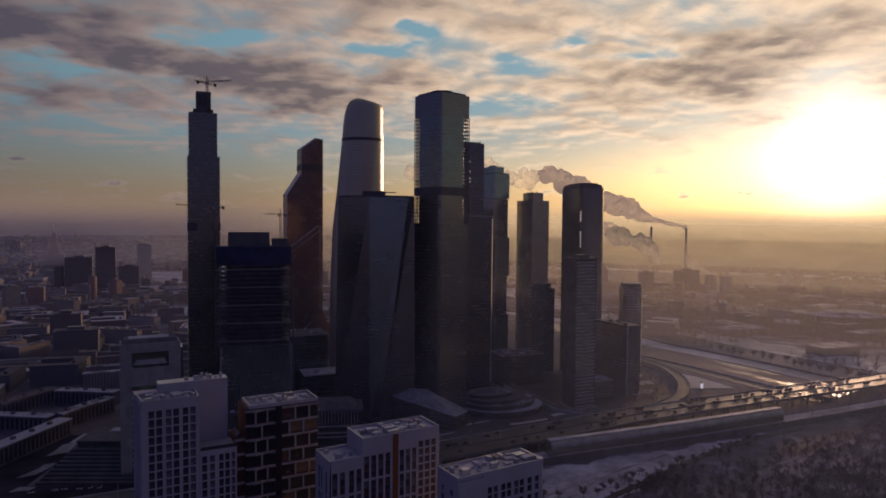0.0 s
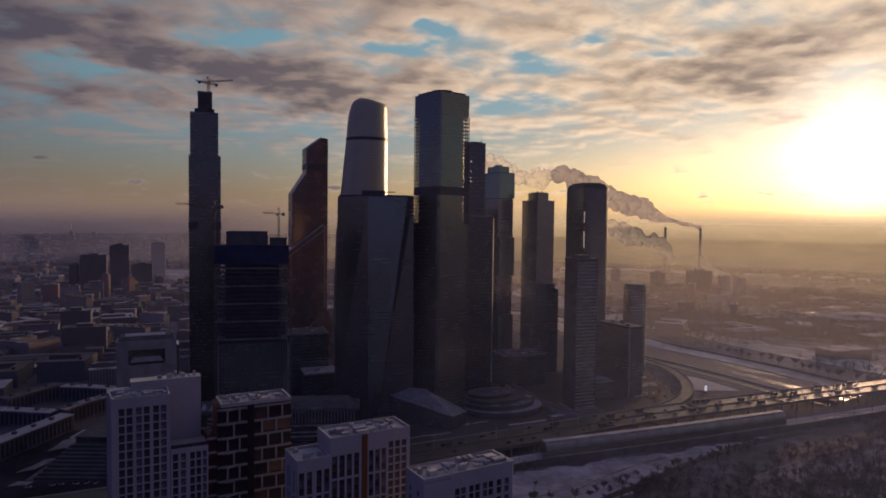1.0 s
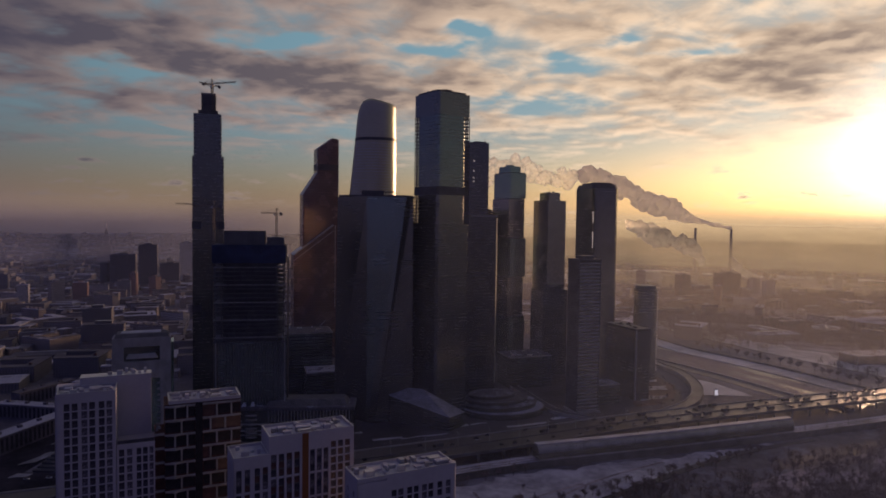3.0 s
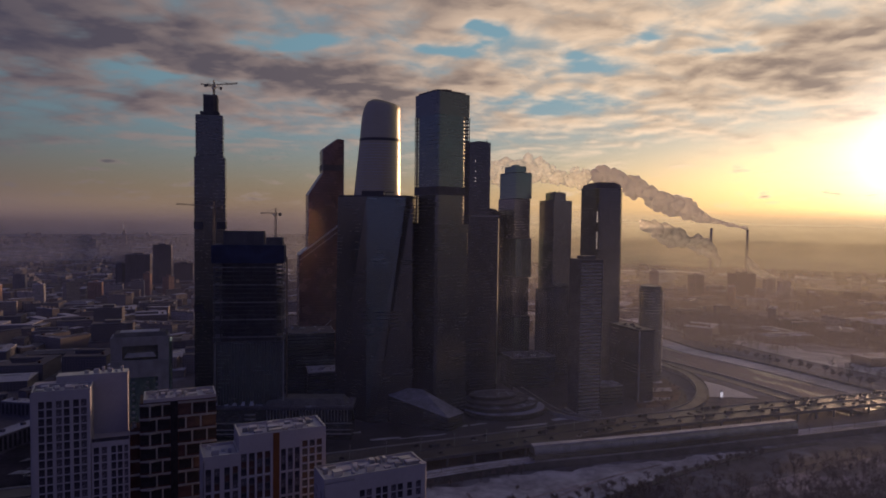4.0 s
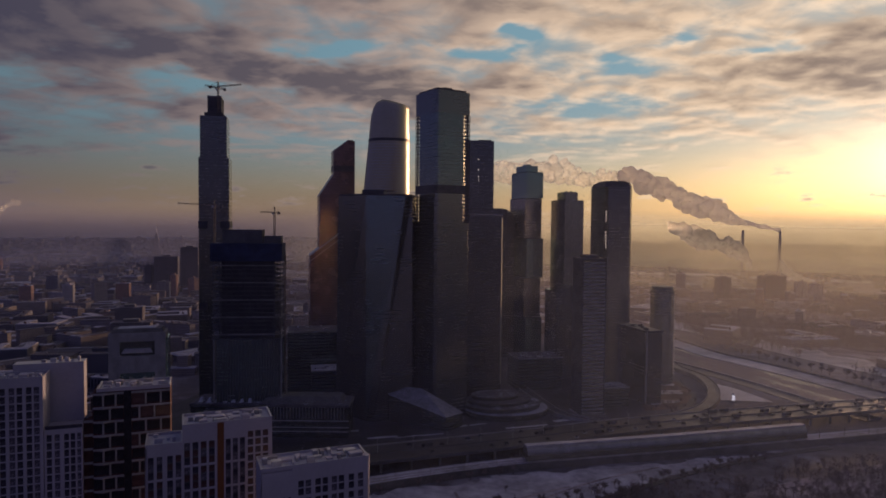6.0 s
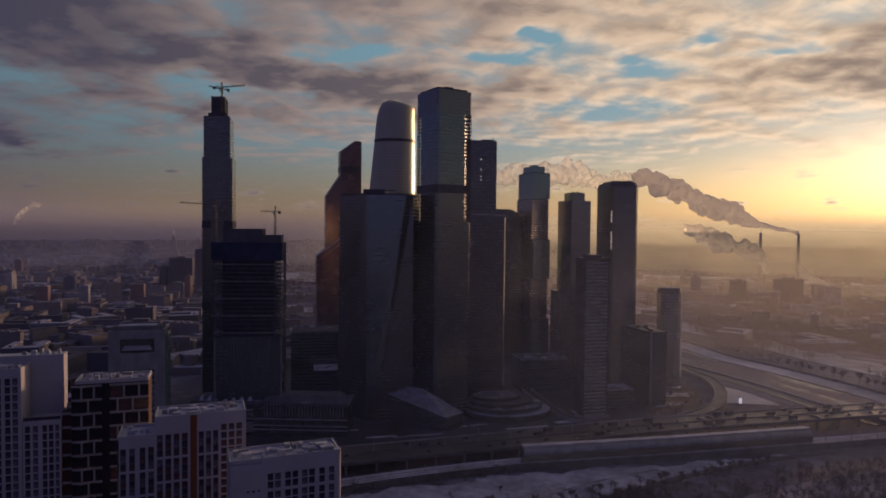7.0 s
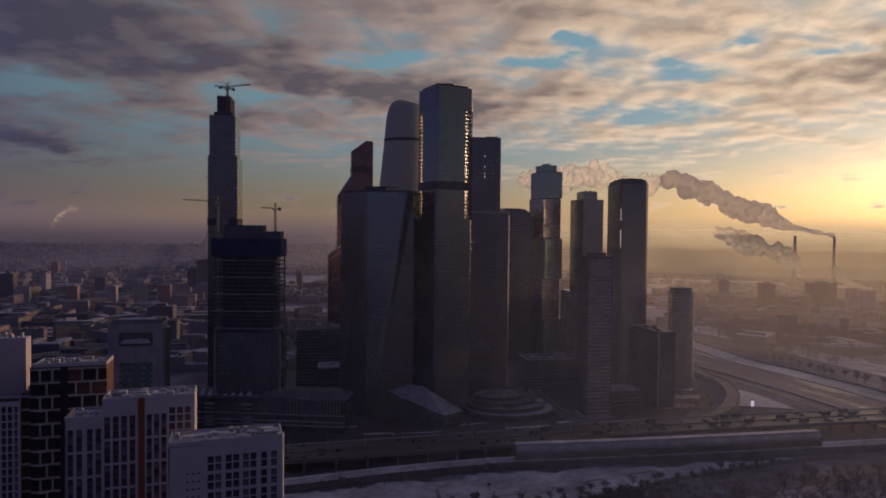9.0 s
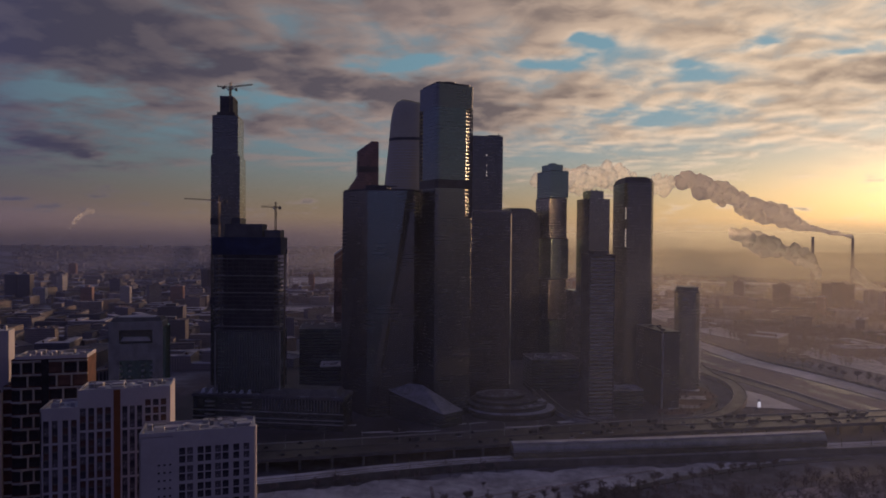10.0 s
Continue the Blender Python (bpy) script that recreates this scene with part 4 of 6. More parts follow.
def tower_v():
    t = tower_thing("tower_block", 221.1, 833.2, 24.5, "dark square office block with flat roof", group="mid-rise towers")
    part("shaft", shape((prism, block(21.2, 60), 0, 85)), GLASS_GREY, t)
    part("corner_pier", shape((box, -11, -9.6, -30.6, -29.2, 0, 86)), BAND_GREY, t)
    part("roof_edge", shape((prism, block(22, 60.8), 85, 87)), BAND_DARK, t)
    roof_clutter(t, 18, 50, 87, 10, 12)


def tower_r2():
    t = tower_thing("tower_block", 134, 945, 22, "dark glass office block among the towers", group="mid-rise towers")
    part("shaft", shape((prism, block(38, 38), 0, 120), (prism, block(24, 26, 5, 0), 120, 127)), GLASS_BLACK, t)
    bm = bmesh.new()
    bands(bm, block(38, 38), 4, 120, 4, 0.6, 0.25)
    tagged(part("floor_edges", bm, FLOOR_EDGE, t), kind="stuff")


for build in (tower_a, tower_b, tower_m, tower_f, tower_o, tower_o2, tower_p, tower_q, tower_w, tower_r, tower_s, tower_tt, tower_u, tower_v, tower_r2):
    build()

sheet("forest_floor", ((118, 408), (215, 520), (330, 598), (520, 700), (720, 690), (900, 600), (700, 380), (300, 300)), 0.25, FOREST_FLOOR, "dark leaf-strewn floor of the bare woods", "ground")


# ---- near apartment towers ----


def pane_mesh(w, h, material):
    bm = bmesh.new()
    box(bm, -w / 2, w / 2, 0, 0.08, -h / 2, h / 2)
    mesh = bpy.data.meshes.new("window")
    bm.to_mesh(mesh)
    bm.free()
    mesh.materials.append(material)
    return mesh


PANES = {}


def panes(parent, spots, y, m=Matrix()):
    """Window panes at (x, z, width, height, material), each an object of its own."""
    for x, z, w, h, material in spots:
        key = (round(w, 2), round(h, 2), material.name)
        if key not in PANES:
            PANES[key] = pane_mesh(w, h, material)
        piece("window", PANES[key], parent, m @ Matrix.Translation((x, y, z)))


def frame_wall(bm, x0, x1, z0, z1, y, depth, holes):
    """A wall slab with rectangular holes: holes are columns (xa, xb, [(za, zb), ...])."""
    at = x0
    for xa, xb, spans in holes:
        if xa > at:
            box(bm, at, xa, y, y + depth, z0, z1)
        low = z0
        for za, zb in spans:
            if za > low:
                box(bm, xa, xb, y + 0.02, y + depth, low, za)
            low = zb
        if z1 > low:
            box(bm, xa, xb, y + 0.02, y + depth, low, z1)
        at = xb
    if x1 > at:
        box(bm, at, x1, y, y + depth, z0, z1)


def facade(parent, x0, x1, z0, z1, y, columns, rows, glass, wall, depth=0.6, keep=80, m=Matrix()):
    """A rendered front with window openings: columns (xa, xb), rows (za, zb); m turns it to another side."""
    bm = bmesh.new()
    frame_wall(bm, x0, x1, z0, z1, y, depth, [(a, b, rows) for a, b in columns])
    part("front_wall", bm, wall, parent).matrix_basis = m
    spots = [((a + b) / 2, (c + d) / 2, b - a, d - c, glass[(i * 7 + j * 3) % len(glass)]) for i, (a, b) in enumerate(columns) for j, (c, d) in enumerate(rows) if d > keep]
    panes(parent, spots, y + depth - 0.12, m)
    rest = [(a, b, c, d) for a, b in columns for c, d in rows if d <= keep]
    if rest:
        bm = bmesh.new()
        for a, b, c, d in rest:
            box(bm, a, b, y + depth - 0.12, y + depth - 0.04, c, d)
        low = tagged(part("lower_windows", bm, glass[0], parent), kind="stuff")
        low.matrix_basis = m


def roof_units(parent, spots, z, seed, snow=True):
    """Ventilation boxes, ducts and stair heads standing on a roof, each with snow on top."""
    rng = random.Random(seed)
    for x, y, w, d, h in spots:
        unit = part("roof_unit", shape((box, x - w / 2, x + w / 2, y - d / 2, y + d / 2, z, z + h)), rng.choice((METAL_LIGHT, CONCRETE, WHITE_WALL)), parent)
        if snow and rng.random() < 0.45:
            part("snow_cap", shape((solid, [(x + sx * (w / 2 + 0.1), y + sy * (d / 2 + 0.1), z + h) for sx, sy in ((-1, -1), (1, -1), (1, 1), (-1, 1))], [(x + sx * (w / 2 - 0.2), y + sy * (d / 2 - 0.2), z + h + 0.3) for sx, sy in ((-1, -1), (1, -1), (1, 1), (-1, 1))])), SNOW, unit)


def spread(rng, count, x0, x1, y0, y1, big):
    out = []
    for _ in range(count * 4):
        w, d = rng.uniform(0.8, big), rng.uniform(0.8, big * 0.7)
        x, y = rng.uniform(x0 + w / 2, x1 - w / 2), rng.uniform(y0 + d / 2, y1 - d / 2)
        if all(abs(x - a) > (w + c) / 2 + 0.3 or abs(y - b) > (d + e) / 2 + 0.3 for a, b, c, e, _ in out):
            out.append((x, y, w, d, rng.uniform(0.5, 2.2)))
        if len(out) == count:
            break
    return out


def roof_with_parapet(parent, outline, z, height=1.2, wall=None, thick=0.45):
    """A snowy roof inside a low wall along its outline, with a metal coping."""
    cx, cy = sum(p[0] for p in outline) / len(outline), sum(p[1] for p in outline) / len(outline)
    reach = max(math.hypot(x - cx, y - cy) for x, y in outline)
    inner = [(cx + (x - cx) * (1 - 1.6 * thick / reach), cy + (y - cy) * (1 - 1.6 * thick / reach)) for x, y in outline]
    part("roof_snow", shape((prism, inner, z, z + 0.22)), SNOW, parent)
    k = len(outline)
    for i in range(k):
        j = (i + 1) % k
        ring_ = (outline[i], outline[j], inner[j], inner[i])
        run = part("parapet", shape((prism, ring_, z, z + height)), wall or WHITE_WALL, parent)
        part("coping", shape((prism, ring_, z + height, z + height + 0.12)), METAL_LIGHT, run, "thin metal coping")


def floors(z0, z1, step, height, sill=0.9):
    out, z = [], z1
    while z - step > z0:
        out.append((z - step + sill, z - step + sill + height))
        z -= step
    return out[::-1]


GLASS_DIM = surface("dim_window_glass", (0.15, 0.14, 0.175), 0.25, 0.4, 0.3, 2.0, metal=0.4, spec=0.4)


def on_left(x, back):
    """Turns a front to face the left-hand side at x, running from the back to the front corner."""
    return Matrix.Translation((x, back, 0)) @ Matrix.Rotation(-math.pi / 2, 4, "Z")


def apartment_1():
    t = tower_thing("apartment_tower", -136.6, 251.2, 26.5, "white rendered apartment tower with narrow paired windows", category="apartment tower", group="apartment towers")
    plan = ((0, 0), (21, 0), (21, 13.2), (-1.3, 13.2))
    part("body", shape((prism, ((0, 0.6), (21, 0.6), (21, 13.2), (-1.3, 13.2)), 0, 143)), WHITE_WALL, t)
    cols = [(2.4 + p * 6.2 + k * 2.8, 2.4 + p * 6.2 + k * 2.8 + 2.1) for p in range(3) for k in range(2)]
    facade(t, 0, 21, 0, 143, 0, cols, floors(2, 140.6, 3.45, 3.0, 0.25), (GLASS_PANE, GLASS_PANE, GLASS_DIM), WHITE_WALL)
    # taller slab behind, with a blank front
    part("rear_slab", shape((prism, ((7, 13.2), (34.2, 13.2), (34.2, 20), (7, 20)), 0, 147.4), (prism, ((-1.9, 13.2), (7, 13.2), (7, 20), (-1.9, 20)), 0, 144.2)), WHITE_WALL, t)
    part("slab_coping", shape((prism, ((6.9, 13.1), (34.3, 13.1), (34.3, 20.1), (6.9, 20.1)), 147.4, 147.6)), METAL_LIGHT, t)
    # ribbed side
    for k in range(3):
        yy = 3.2 + k * 5.2
        part("side_fin", shape((box, -0.7 - yy * 0.095, 0.3 - yy * 0.095, yy, yy + 0.7, 0, 143)), WHITE_WALL, t)
        part("side_slot", shape((box, -0.35 - yy * 0.095, 0.2 - yy * 0.095, yy + 1.6, yy + 2.9, 60, 140)), GLASS_PANE, t)
    # shoulder in front of the gable
    part("shoulder", shape((box, 21.2, 35.4, 1.0, 13.1, 0, 121.5)), WHITE_WALL, t)
    cols = [(22.0, 24.0), (25.0, 27.0), (28.6, 30.4), (31.0, 32.8), (33.5, 35.0)]
    facade(t, 21.2, 35.6, 0, 121.5, 0.4, cols, floors(2, 119.6, 3.45, 3.0, 0.25), (GLASS_PANE, GLASS_DIM, GLASS_PANE), WHITE_WALL)
    part("terrace_rail", shape((box, 21.4, 35.4, 0.9, 1.05, 121.5, 123.0)), GLASS_PANE, t, "dark glass terrace rail")
    roof_with_parapet(t, plan, 143, 1.5)
    rng = random.Random(3)
    roof_units(t, spread(rng, 17, 0.8, 20, 1.6, 12.4, 3.6), 143.2, 3)
    roof_units(t, spread(rng, 7, 8, 33, 14.2, 19, 3), 147.6, 4)
    return t


def apartment_2():
    t = tower_thing("apartment_tower", -91.4, 283.4, 27.6, "brown brick apartment tower with pale bands and large windows", category="apartment tower", group="apartment towers")
    y = -7.5
    part("body", shape((box, -15.5, 15.4, y + 0.9, 8, 0, 136)), BROWN_BRICK, t)
    part("side_terrace", shape((box, -19.4, -15.5, y + 2.5, 7, 0, 124)), BROWN_BRICK, t)
    part("dark_slot", shape((box, -3.4, -0.4, y + 0.5, y + 0.95, 0, 136)), GLASS_BLACKOUT, t)
    rng = random.Random(11)
    for i in range(22):
        z = 134.6 - i * 6.1
        part("pale_band", shape((box, -0.4, 15.5, y + 0.1, y + 1.0, z, z + 0.8)), CONCRETE, t)
        # the bays beside the slot fold in and out
        fold = ((-15.6, y + 0.9), (-11.5, y - 0.9), (-7.5, y + 0.5), (-3.4, y - 0.3))
        part("pale_band", shape(*[(prism, ((xa, ya), (xb, yb), (xb, y + 1.2), (xa, y + 1.2)), z, z + 0.8) for (xa, ya), (xb, yb) in zip(fold, fold[1:])]), CONCRETE, t)
        part("pale_band", shape((box, -19.7, -15.6, y + 2.0, y + 2.6, z - 12, z - 11)), CONCRETE, t)
        if z < 60:
            continue
        shift = 2.6 * (i % 2)
        cuts = [-15.6] + [c for c in (-11.5 + shift, -6.6 + shift) if c < -4.4] + [-3.4]
        for a, b in zip(cuts, cuts[1:]):
            if a > -15.6:
                part("pale_post", shape((box, a - 0.35, a + 0.35, y + 0.12, y + 1.0, z - 5.1, z)), CONCRETE, t)
            panes(t, [((a + b) / 2, z - 2.55, (b - a) * 0.9, 4.3, GLASS_BLACKOUT)], y + 0.78)
        cuts = [-0.4] + [c for c in (5.4 - shift, 11.5 - shift) if c < 14.4] + [15.5]
        for a, b in zip(cuts, cuts[1:]):
            if a > -0.4:
                part("pale_post", shape((box, a - 0.35, a + 0.35, y + 0.12, y + 1.0, z - 5.1, z)), CONCRETE, t)
            panes(t, [((a + b) / 2, z - 2.55, (b - a) * 0.86, 4.0, GLASS_BLACKOUT if (i + int(a)) % 3 else GLASS_AMBER)], y + 0.78)
    roof_with_parapet(t, ((-14, y + 0.4), (15.4, y + 0.4), (15.4, 8), (-14, 8)), 136, 1.4)
    roof_units(t, spread(rng, 22, -12.5, 14.5, y + 2.5, 7, 4.0), 136.2, 6)
    roof_units(t, spread(rng, 3, -19.0, -16.0, y + 3, 6, 2.0), 124, 7)
    return t


def apartment_3():
    t = tower_thing("apartment_tower", -63.9, 247.4, 29, "white apartment tower with an orange vertical stripe", category="apartment tower", group="apartment towers")
    deep = 16.0
    part("body", shape((box, 0.6, 13.6, 0.6, deep, 0, 121.2), (box, 13.6, 48.5, 0.6, deep, 0, 128)), WHITE_WALL, t)
    bays = [(z, z + 9.1) for z in (122.6 - 9.9 * k for k in range(12, 0, -1))]
    low_bays = [(z, z + 9.1) for z in (118.2 - 9.9 * k for k in range(11, 0, -1))]
    glass = (GLASS_AMBER, GLASS_AMBER, GLASS_PANE, GLASS_AMBER, GLASS_DIM)

    def bay_front(x0, x1, top, columns, rows, tint, m=Matrix()):
        """A front of tall bays, three storeys each, with dark spandrels between the panes."""
        bm = bmesh.new()
        frame_wall(bm, x0, x1, 0, top, 0, 0.6, [(a, b, rows) for a, b in columns])
        part("front_wall", bm, WHITE_WALL, t).matrix_basis = m
        for i, (a, b) in enumerate(columns):
            part("spandrel", shape((box, a, b, 0.5, 0.58, 4, rows[-1][1])), BAND_DARK, t).matrix_basis = m
            panes(t, [((a + b) / 2, z + 1.5 + 3.03 * f, b - a - 0.1, 2.5, tint[(i * 3 + f + int(z)) % len(tint)]) for z, _ in rows if z > 55 for f in range(3)], 0.38, m)

    bay_front(0, 13.6, 121.2, [(1.0, 3.1), (4.2, 6.3), (8.0, 10.1), (11.1, 13.2)], low_bays, (GLASS_PANE, GLASS_DIM, GLASS_PANE, GLASS_AMBER))
    bay_front(13.6, 26.8, 128, [(14.3, 16.5), (17.4, 19.6), (20.5, 22.7), (23.6, 25.8)], bays, glass)
    part("orange_stripe", shape((box, 26.8, 29.4, -0.05, 0.6, 0, 128.8)), ORANGE, t, "orange vertical cladding stripe")
    bay_front(29.4, 38.3, 128, [(30.0, 32.0), (32.8, 34.8), (35.6, 37.6)], bays, (GLASS_PANE, GLASS_DIM))
    facade(t, 38.3, 48.5, 0, 128, 0, [(38.7, 40.9), (41.7, 43.9), (44.7, 46.9)], floors(2, 124.2, 3.3, 2.7, 0.5), (GLASS_AMBER, GLASS_PANE), WHITE_WALL)
    bay_front(0, deep, 121.2, [(3.0, 4.9), (6.0, 7.9), (11.2, 13.1)], low_bays, (GLASS_PANE, GLASS_DIM), on_left(0, deep))
    roof_with_parapet(t, ((0, 0), (13.6, 0), (13.6, deep), (0, deep)), 121.2, 1.2)
    roof_with_parapet(t, ((13.6, 0), (48.5, 0), (48.5, deep), (13.6, deep)), 128, 1.2)
    rng = random.Random(21)
    roof_units(t, spread(rng, 5, 1.5, 12.5, 2, 14, 3.5), 121.4, 8)
    roof_units(t, spread(rng, 30, 14.8, 47.3, 1.6, 14.4, 5.0), 128.2, 9)
    return t


def apartment_4():
    t = tower_thing("apartment_tower", 0.5, 260.3, 30, "white rendered apartment tower with snowy roof plant", category="apartment tower", group="apartment towers")
    y = -7.0
    part("body", shape((box, -21.2, 20.2, y + 0.6, 8, 0, 116.2)), WHITE_WALL, t)
    part("round_corner", shape((prism, ring(1.5, 1.5, 16, 19.4, y + 1.6), 0, 117.5)), WHITE_WALL, t)
    rows = [(z, z + 2.75) for k in range(15, -1, -1) for z in (105.2 - 7.0 * k, 108.3 - 7.0 * k) if z > 1]
    cols = [(-7.8, -5.6), (-5.0, -2.8), (-1.2, 1.0), (1.6, 3.8), (5.2, 7.4), (8.0, 10.2), (12.0, 14.2), (15.8, 18.0)]
    facade(t, -10, 19.6, 0, 116.2, y, cols, rows, (GLASS_PANE, GLASS_DIM, GLASS_PANE), WHITE_WALL)
    small = [(104.5 - 3.0 * k, 105.3 - 3.0 * k) for k in range(6)][::-1]
    facade(t, -21.8, -10, 0, 115.4, y, [(-15.4, -14.6), (-13.4, -12.6), (-11.4, -10.6)], small, (GLASS_PANE,), WHITE_WALL)
    facade(t, 0, 15, 0, 116.2, 0, [(3.0, 4.8), (9.6, 11.4)], [(z, z + 2.4) for z in (60 + 3.5 * k for k in range(15))], (GLASS_DIM, GLASS_PANE), WHITE_WALL, m=on_left(-21.8, 8))
    roof_with_parapet(t, ((-21.8, y), (20.2, y), (20.2, 8), (-21.8, 8)), 116.2, 1.2)
    rng = random.Random(31)
    roof_units(t, spread(rng, 26, -20.5, 19, y + 1.8, 6.6, 6.0), 116.4, 10)
    return t


for build in (apartment_1, apartment_2, apartment_3, apartment_4):
    build()

# ---- cranes ----


def lattice(bm, a, b, size, step, bar):
    """A lattice boom from a to b."""
    a, b = Vector(a), Vector(b)
    q = (b - a).to_track_quat("Z", "Y").to_matrix()
    length = (b - a).length
    count = max(2, round(length / step))
    corners = [q @ Vector((sx * size / 2, sy * size / 2, 0)) for sx, sy in ((-1, -1), (1, -1), (1, 1), (-1, 1))]
    for c in corners:
        beam(bm, a + c, b + c, bar)
    for i in range(count):
        p, r = a + (b - a) * i / count, a + (b - a) * (i + 1) / count
        for k in range(4):
            beam(bm, p + corners[k], r + corners[(k + 1) % 4], bar * 0.7)


def tower_crane(x, y, z, height, jib, back, turn, rise, label):
    t = thing("tower_crane", pose(x, y, z, 0, 0, turn), label, "crane", "tower cranes")
    bm = bmesh.new()
    lattice(bm, (0, 0, 0), (0, 0, height), 1.6, 2.2, 0.14)
    part("mast", bm, STEEL, t)
    bm = bmesh.new()
    lattice(bm, (0, 0, height), (jib, 0, height + rise), 1.2, 2.2, 0.13)
    part("jib", bm, STEEL, t)
    bm = bmesh.new()
    lattice(bm, (0, 0, height), (-back, 0, height), 1.2, 2.2, 0.13)
    part("counter_jib", bm, STEEL, t)
    part("counterweight", shape((box, -back - 1.2, -back + 1.4, -0.9, 0.9, height - 2.2, height + 0.6)), DARK_CONCRETE, t)
    part("cab", shape((box, 0.6, 2.6, -0.8, 0.8, height - 2.2, height - 0.2)), METAL_LIGHT, t)
    bm = bmesh.new()
    lattice(bm, (0, 0, height), (0, 0, height + 5.5), 0.9, 1.8, 0.12)
    part("apex", bm, STEEL, t)
    part("tie", shape((beam, (0, 0, height + 5.5), (jib * 0.65, 0, height + rise * 0.65 + 0.6), 0.08), (beam, (0, 0, height + 5.5), (-back, 0, height + 0.6), 0.08)), STEEL, t)


tower_crane(-264, 716, 350.5, 12, 26, 9, 8, 2.5, "tower crane on top of the unfinished skyscraper")
tower_crane(-259, 706, 332, 26, 14, 7, 200, 3.0, "short tower crane beside the skyscraper crown")
tower_crane(-170, 646, 189.5, 31, 15, 4.5, 188, 0.5, "tower crane on the netted building roof")
tower_crane(-231, 640, 0, 227, 36, 7, 192, 2.0, "tall tower crane beside the netted building")

# ---- podiums and low buildings among the towers ----


def mall():
    t = tower_thing("mall", -165, 632, 7, "long dark low office mall with snowy roof ledges", category="mall", group="")
    part("body", shape((box, -78, 76, -13, 22, 0, 30)), GLASS_BLACK, t)
    part("cornice", shape((box, -79, 77, -14, 23, 30, 32.5)), DARK_CONCRETE, t)
    part("roof_snow", shape((box, -78, 76, -13, 22, 32.5, 33)), CITY_ROOF, t)
    part("upper_roof", shape((solid, [(a, b, 33) for a, b in ((-10, -8), (70, -8), (70, 20), (-10, 20))], [(a, b, 38) for a, b in ((-6, -2), (66, -2), (66, 16), (-6, 16))])), ROOF_DARK, t)
    for i in range(26):
        x = -6 + i * 3.1
        part("pilaster", shape((box, x, x + 0.7, -13.6, -13, 19, 30)), CONCRETE, t)
    for z in (6, 10, 16.5):
        part("ledge", shape((box, -78.4, 76.4, -13.8, -13, z, z + 0.8)), BAND_GREY, t)
    for x in (-22, -60):
        for k in range(6):
            part("bay_ledge", shape((prism, ring(5.5, 3.5, 12, x, -13.2), 4 + k * 4.2, 5 + k * 4.2)), CONCRETE, t)
    for i in range(7):
        part("dormer", shape((solid, [(-72 + i * 8, -9, 33), (-68 + i * 8, -9, 33), (-68 + i * 8, -2, 33), (-72 + i * 8, -2, 33)], [(-71 + i * 8, -6, 36.5), (-69 + i * 8, -6, 36.5), (-69 + i * 8, -2, 36.5), (-71 + i * 8, -2, 36.5)])), METAL_LIGHT, t)


def wedge_hall():
    t = tower_thing("entrance_hall", -25, 690, 0, "low wedge-shaped hall with a sloping snowy roof", category="hall", group="")
    top = [(-35, -1, 28), (29, -26, 14), (44, -5, 14), (-2, 8, 34), (-46, 14, 34)]
    base = [(x, y) for x, y, _ in top]
    part("wall", shape((solid, [(x, y, 0) for x, y in base], top)), GLASS_BLACK, t)
    part("roof_snow", shape((solid, [(x * 1.01, y * 1.01, z + 0.02) for x, y, z in top], [(x * 1.01, y * 1.01, z + 0.7) for x, y, z in top])), DULL_SNOW, t)


def terrace_mall():
    t = tower_thing("terraced_mall", 62, 742, 20, "low oval mall with curved terraced roofs under snow", category="mall", group="")
    for k, (rx, ry, z0, z1, cx, cy, mat) in enumerate(((48, 36, 0, 6, 0, 0, GLASS_BLACK), (43, 31, 6, 11, -3, 3, GLASS_DEEP), (36, 25, 11, 15, -6, 6, GLASS_BLACK), (27, 17, 15, 19, -10, 9, GLASS_DEEP))):
        tier = part("tier", shape((prism, ring(rx, ry, 40, cx, cy), z0, z1)), mat, t)
        part("roof_edge", shape((prism, ring(rx + 1.0, ry + 1.0, 40, cx, cy), z1 - 0.2, z1 + 0.6)), DARK_CONCRETE, tier)
        part("snow_ledge", shape((prism, ring(rx - 0.5, ry - 0.5, 40, cx, cy), z1 + 0.6, z1 + 0.8)), CITY_ROOF, tier)


def mid_block(x, y, rot, w, d, h, label, seed):
    t = tower_thing("office_block", x, y, rot, label, category="office block", group="office blocks")
    part("wall", shape((prism, block(w, d), 0, h)), GLASS_SLATE, t)
    part("roof_edge", shape((prism, block(w + 0.8, d + 0.8), h, h + 1.2)), BAND_GREY, t)
    part("roof_snow", shape((prism, block(w - 1, d - 1), h + 1.2, h + 1.5)), CITY_ROOF, t)
    roof_units(t, spread(random.Random(seed), 7, -w / 2 + 2, w / 2 - 2, -d / 2 + 2, d / 2 - 2, 9), h + 1.5, seed)
    bm = bmesh.new()
    bands(bm, block(w, d), 4, h, 4, 0.7, 0.25)
    tagged(part("floor_edges", bm, BAND_DARK, t), kind="stuff")


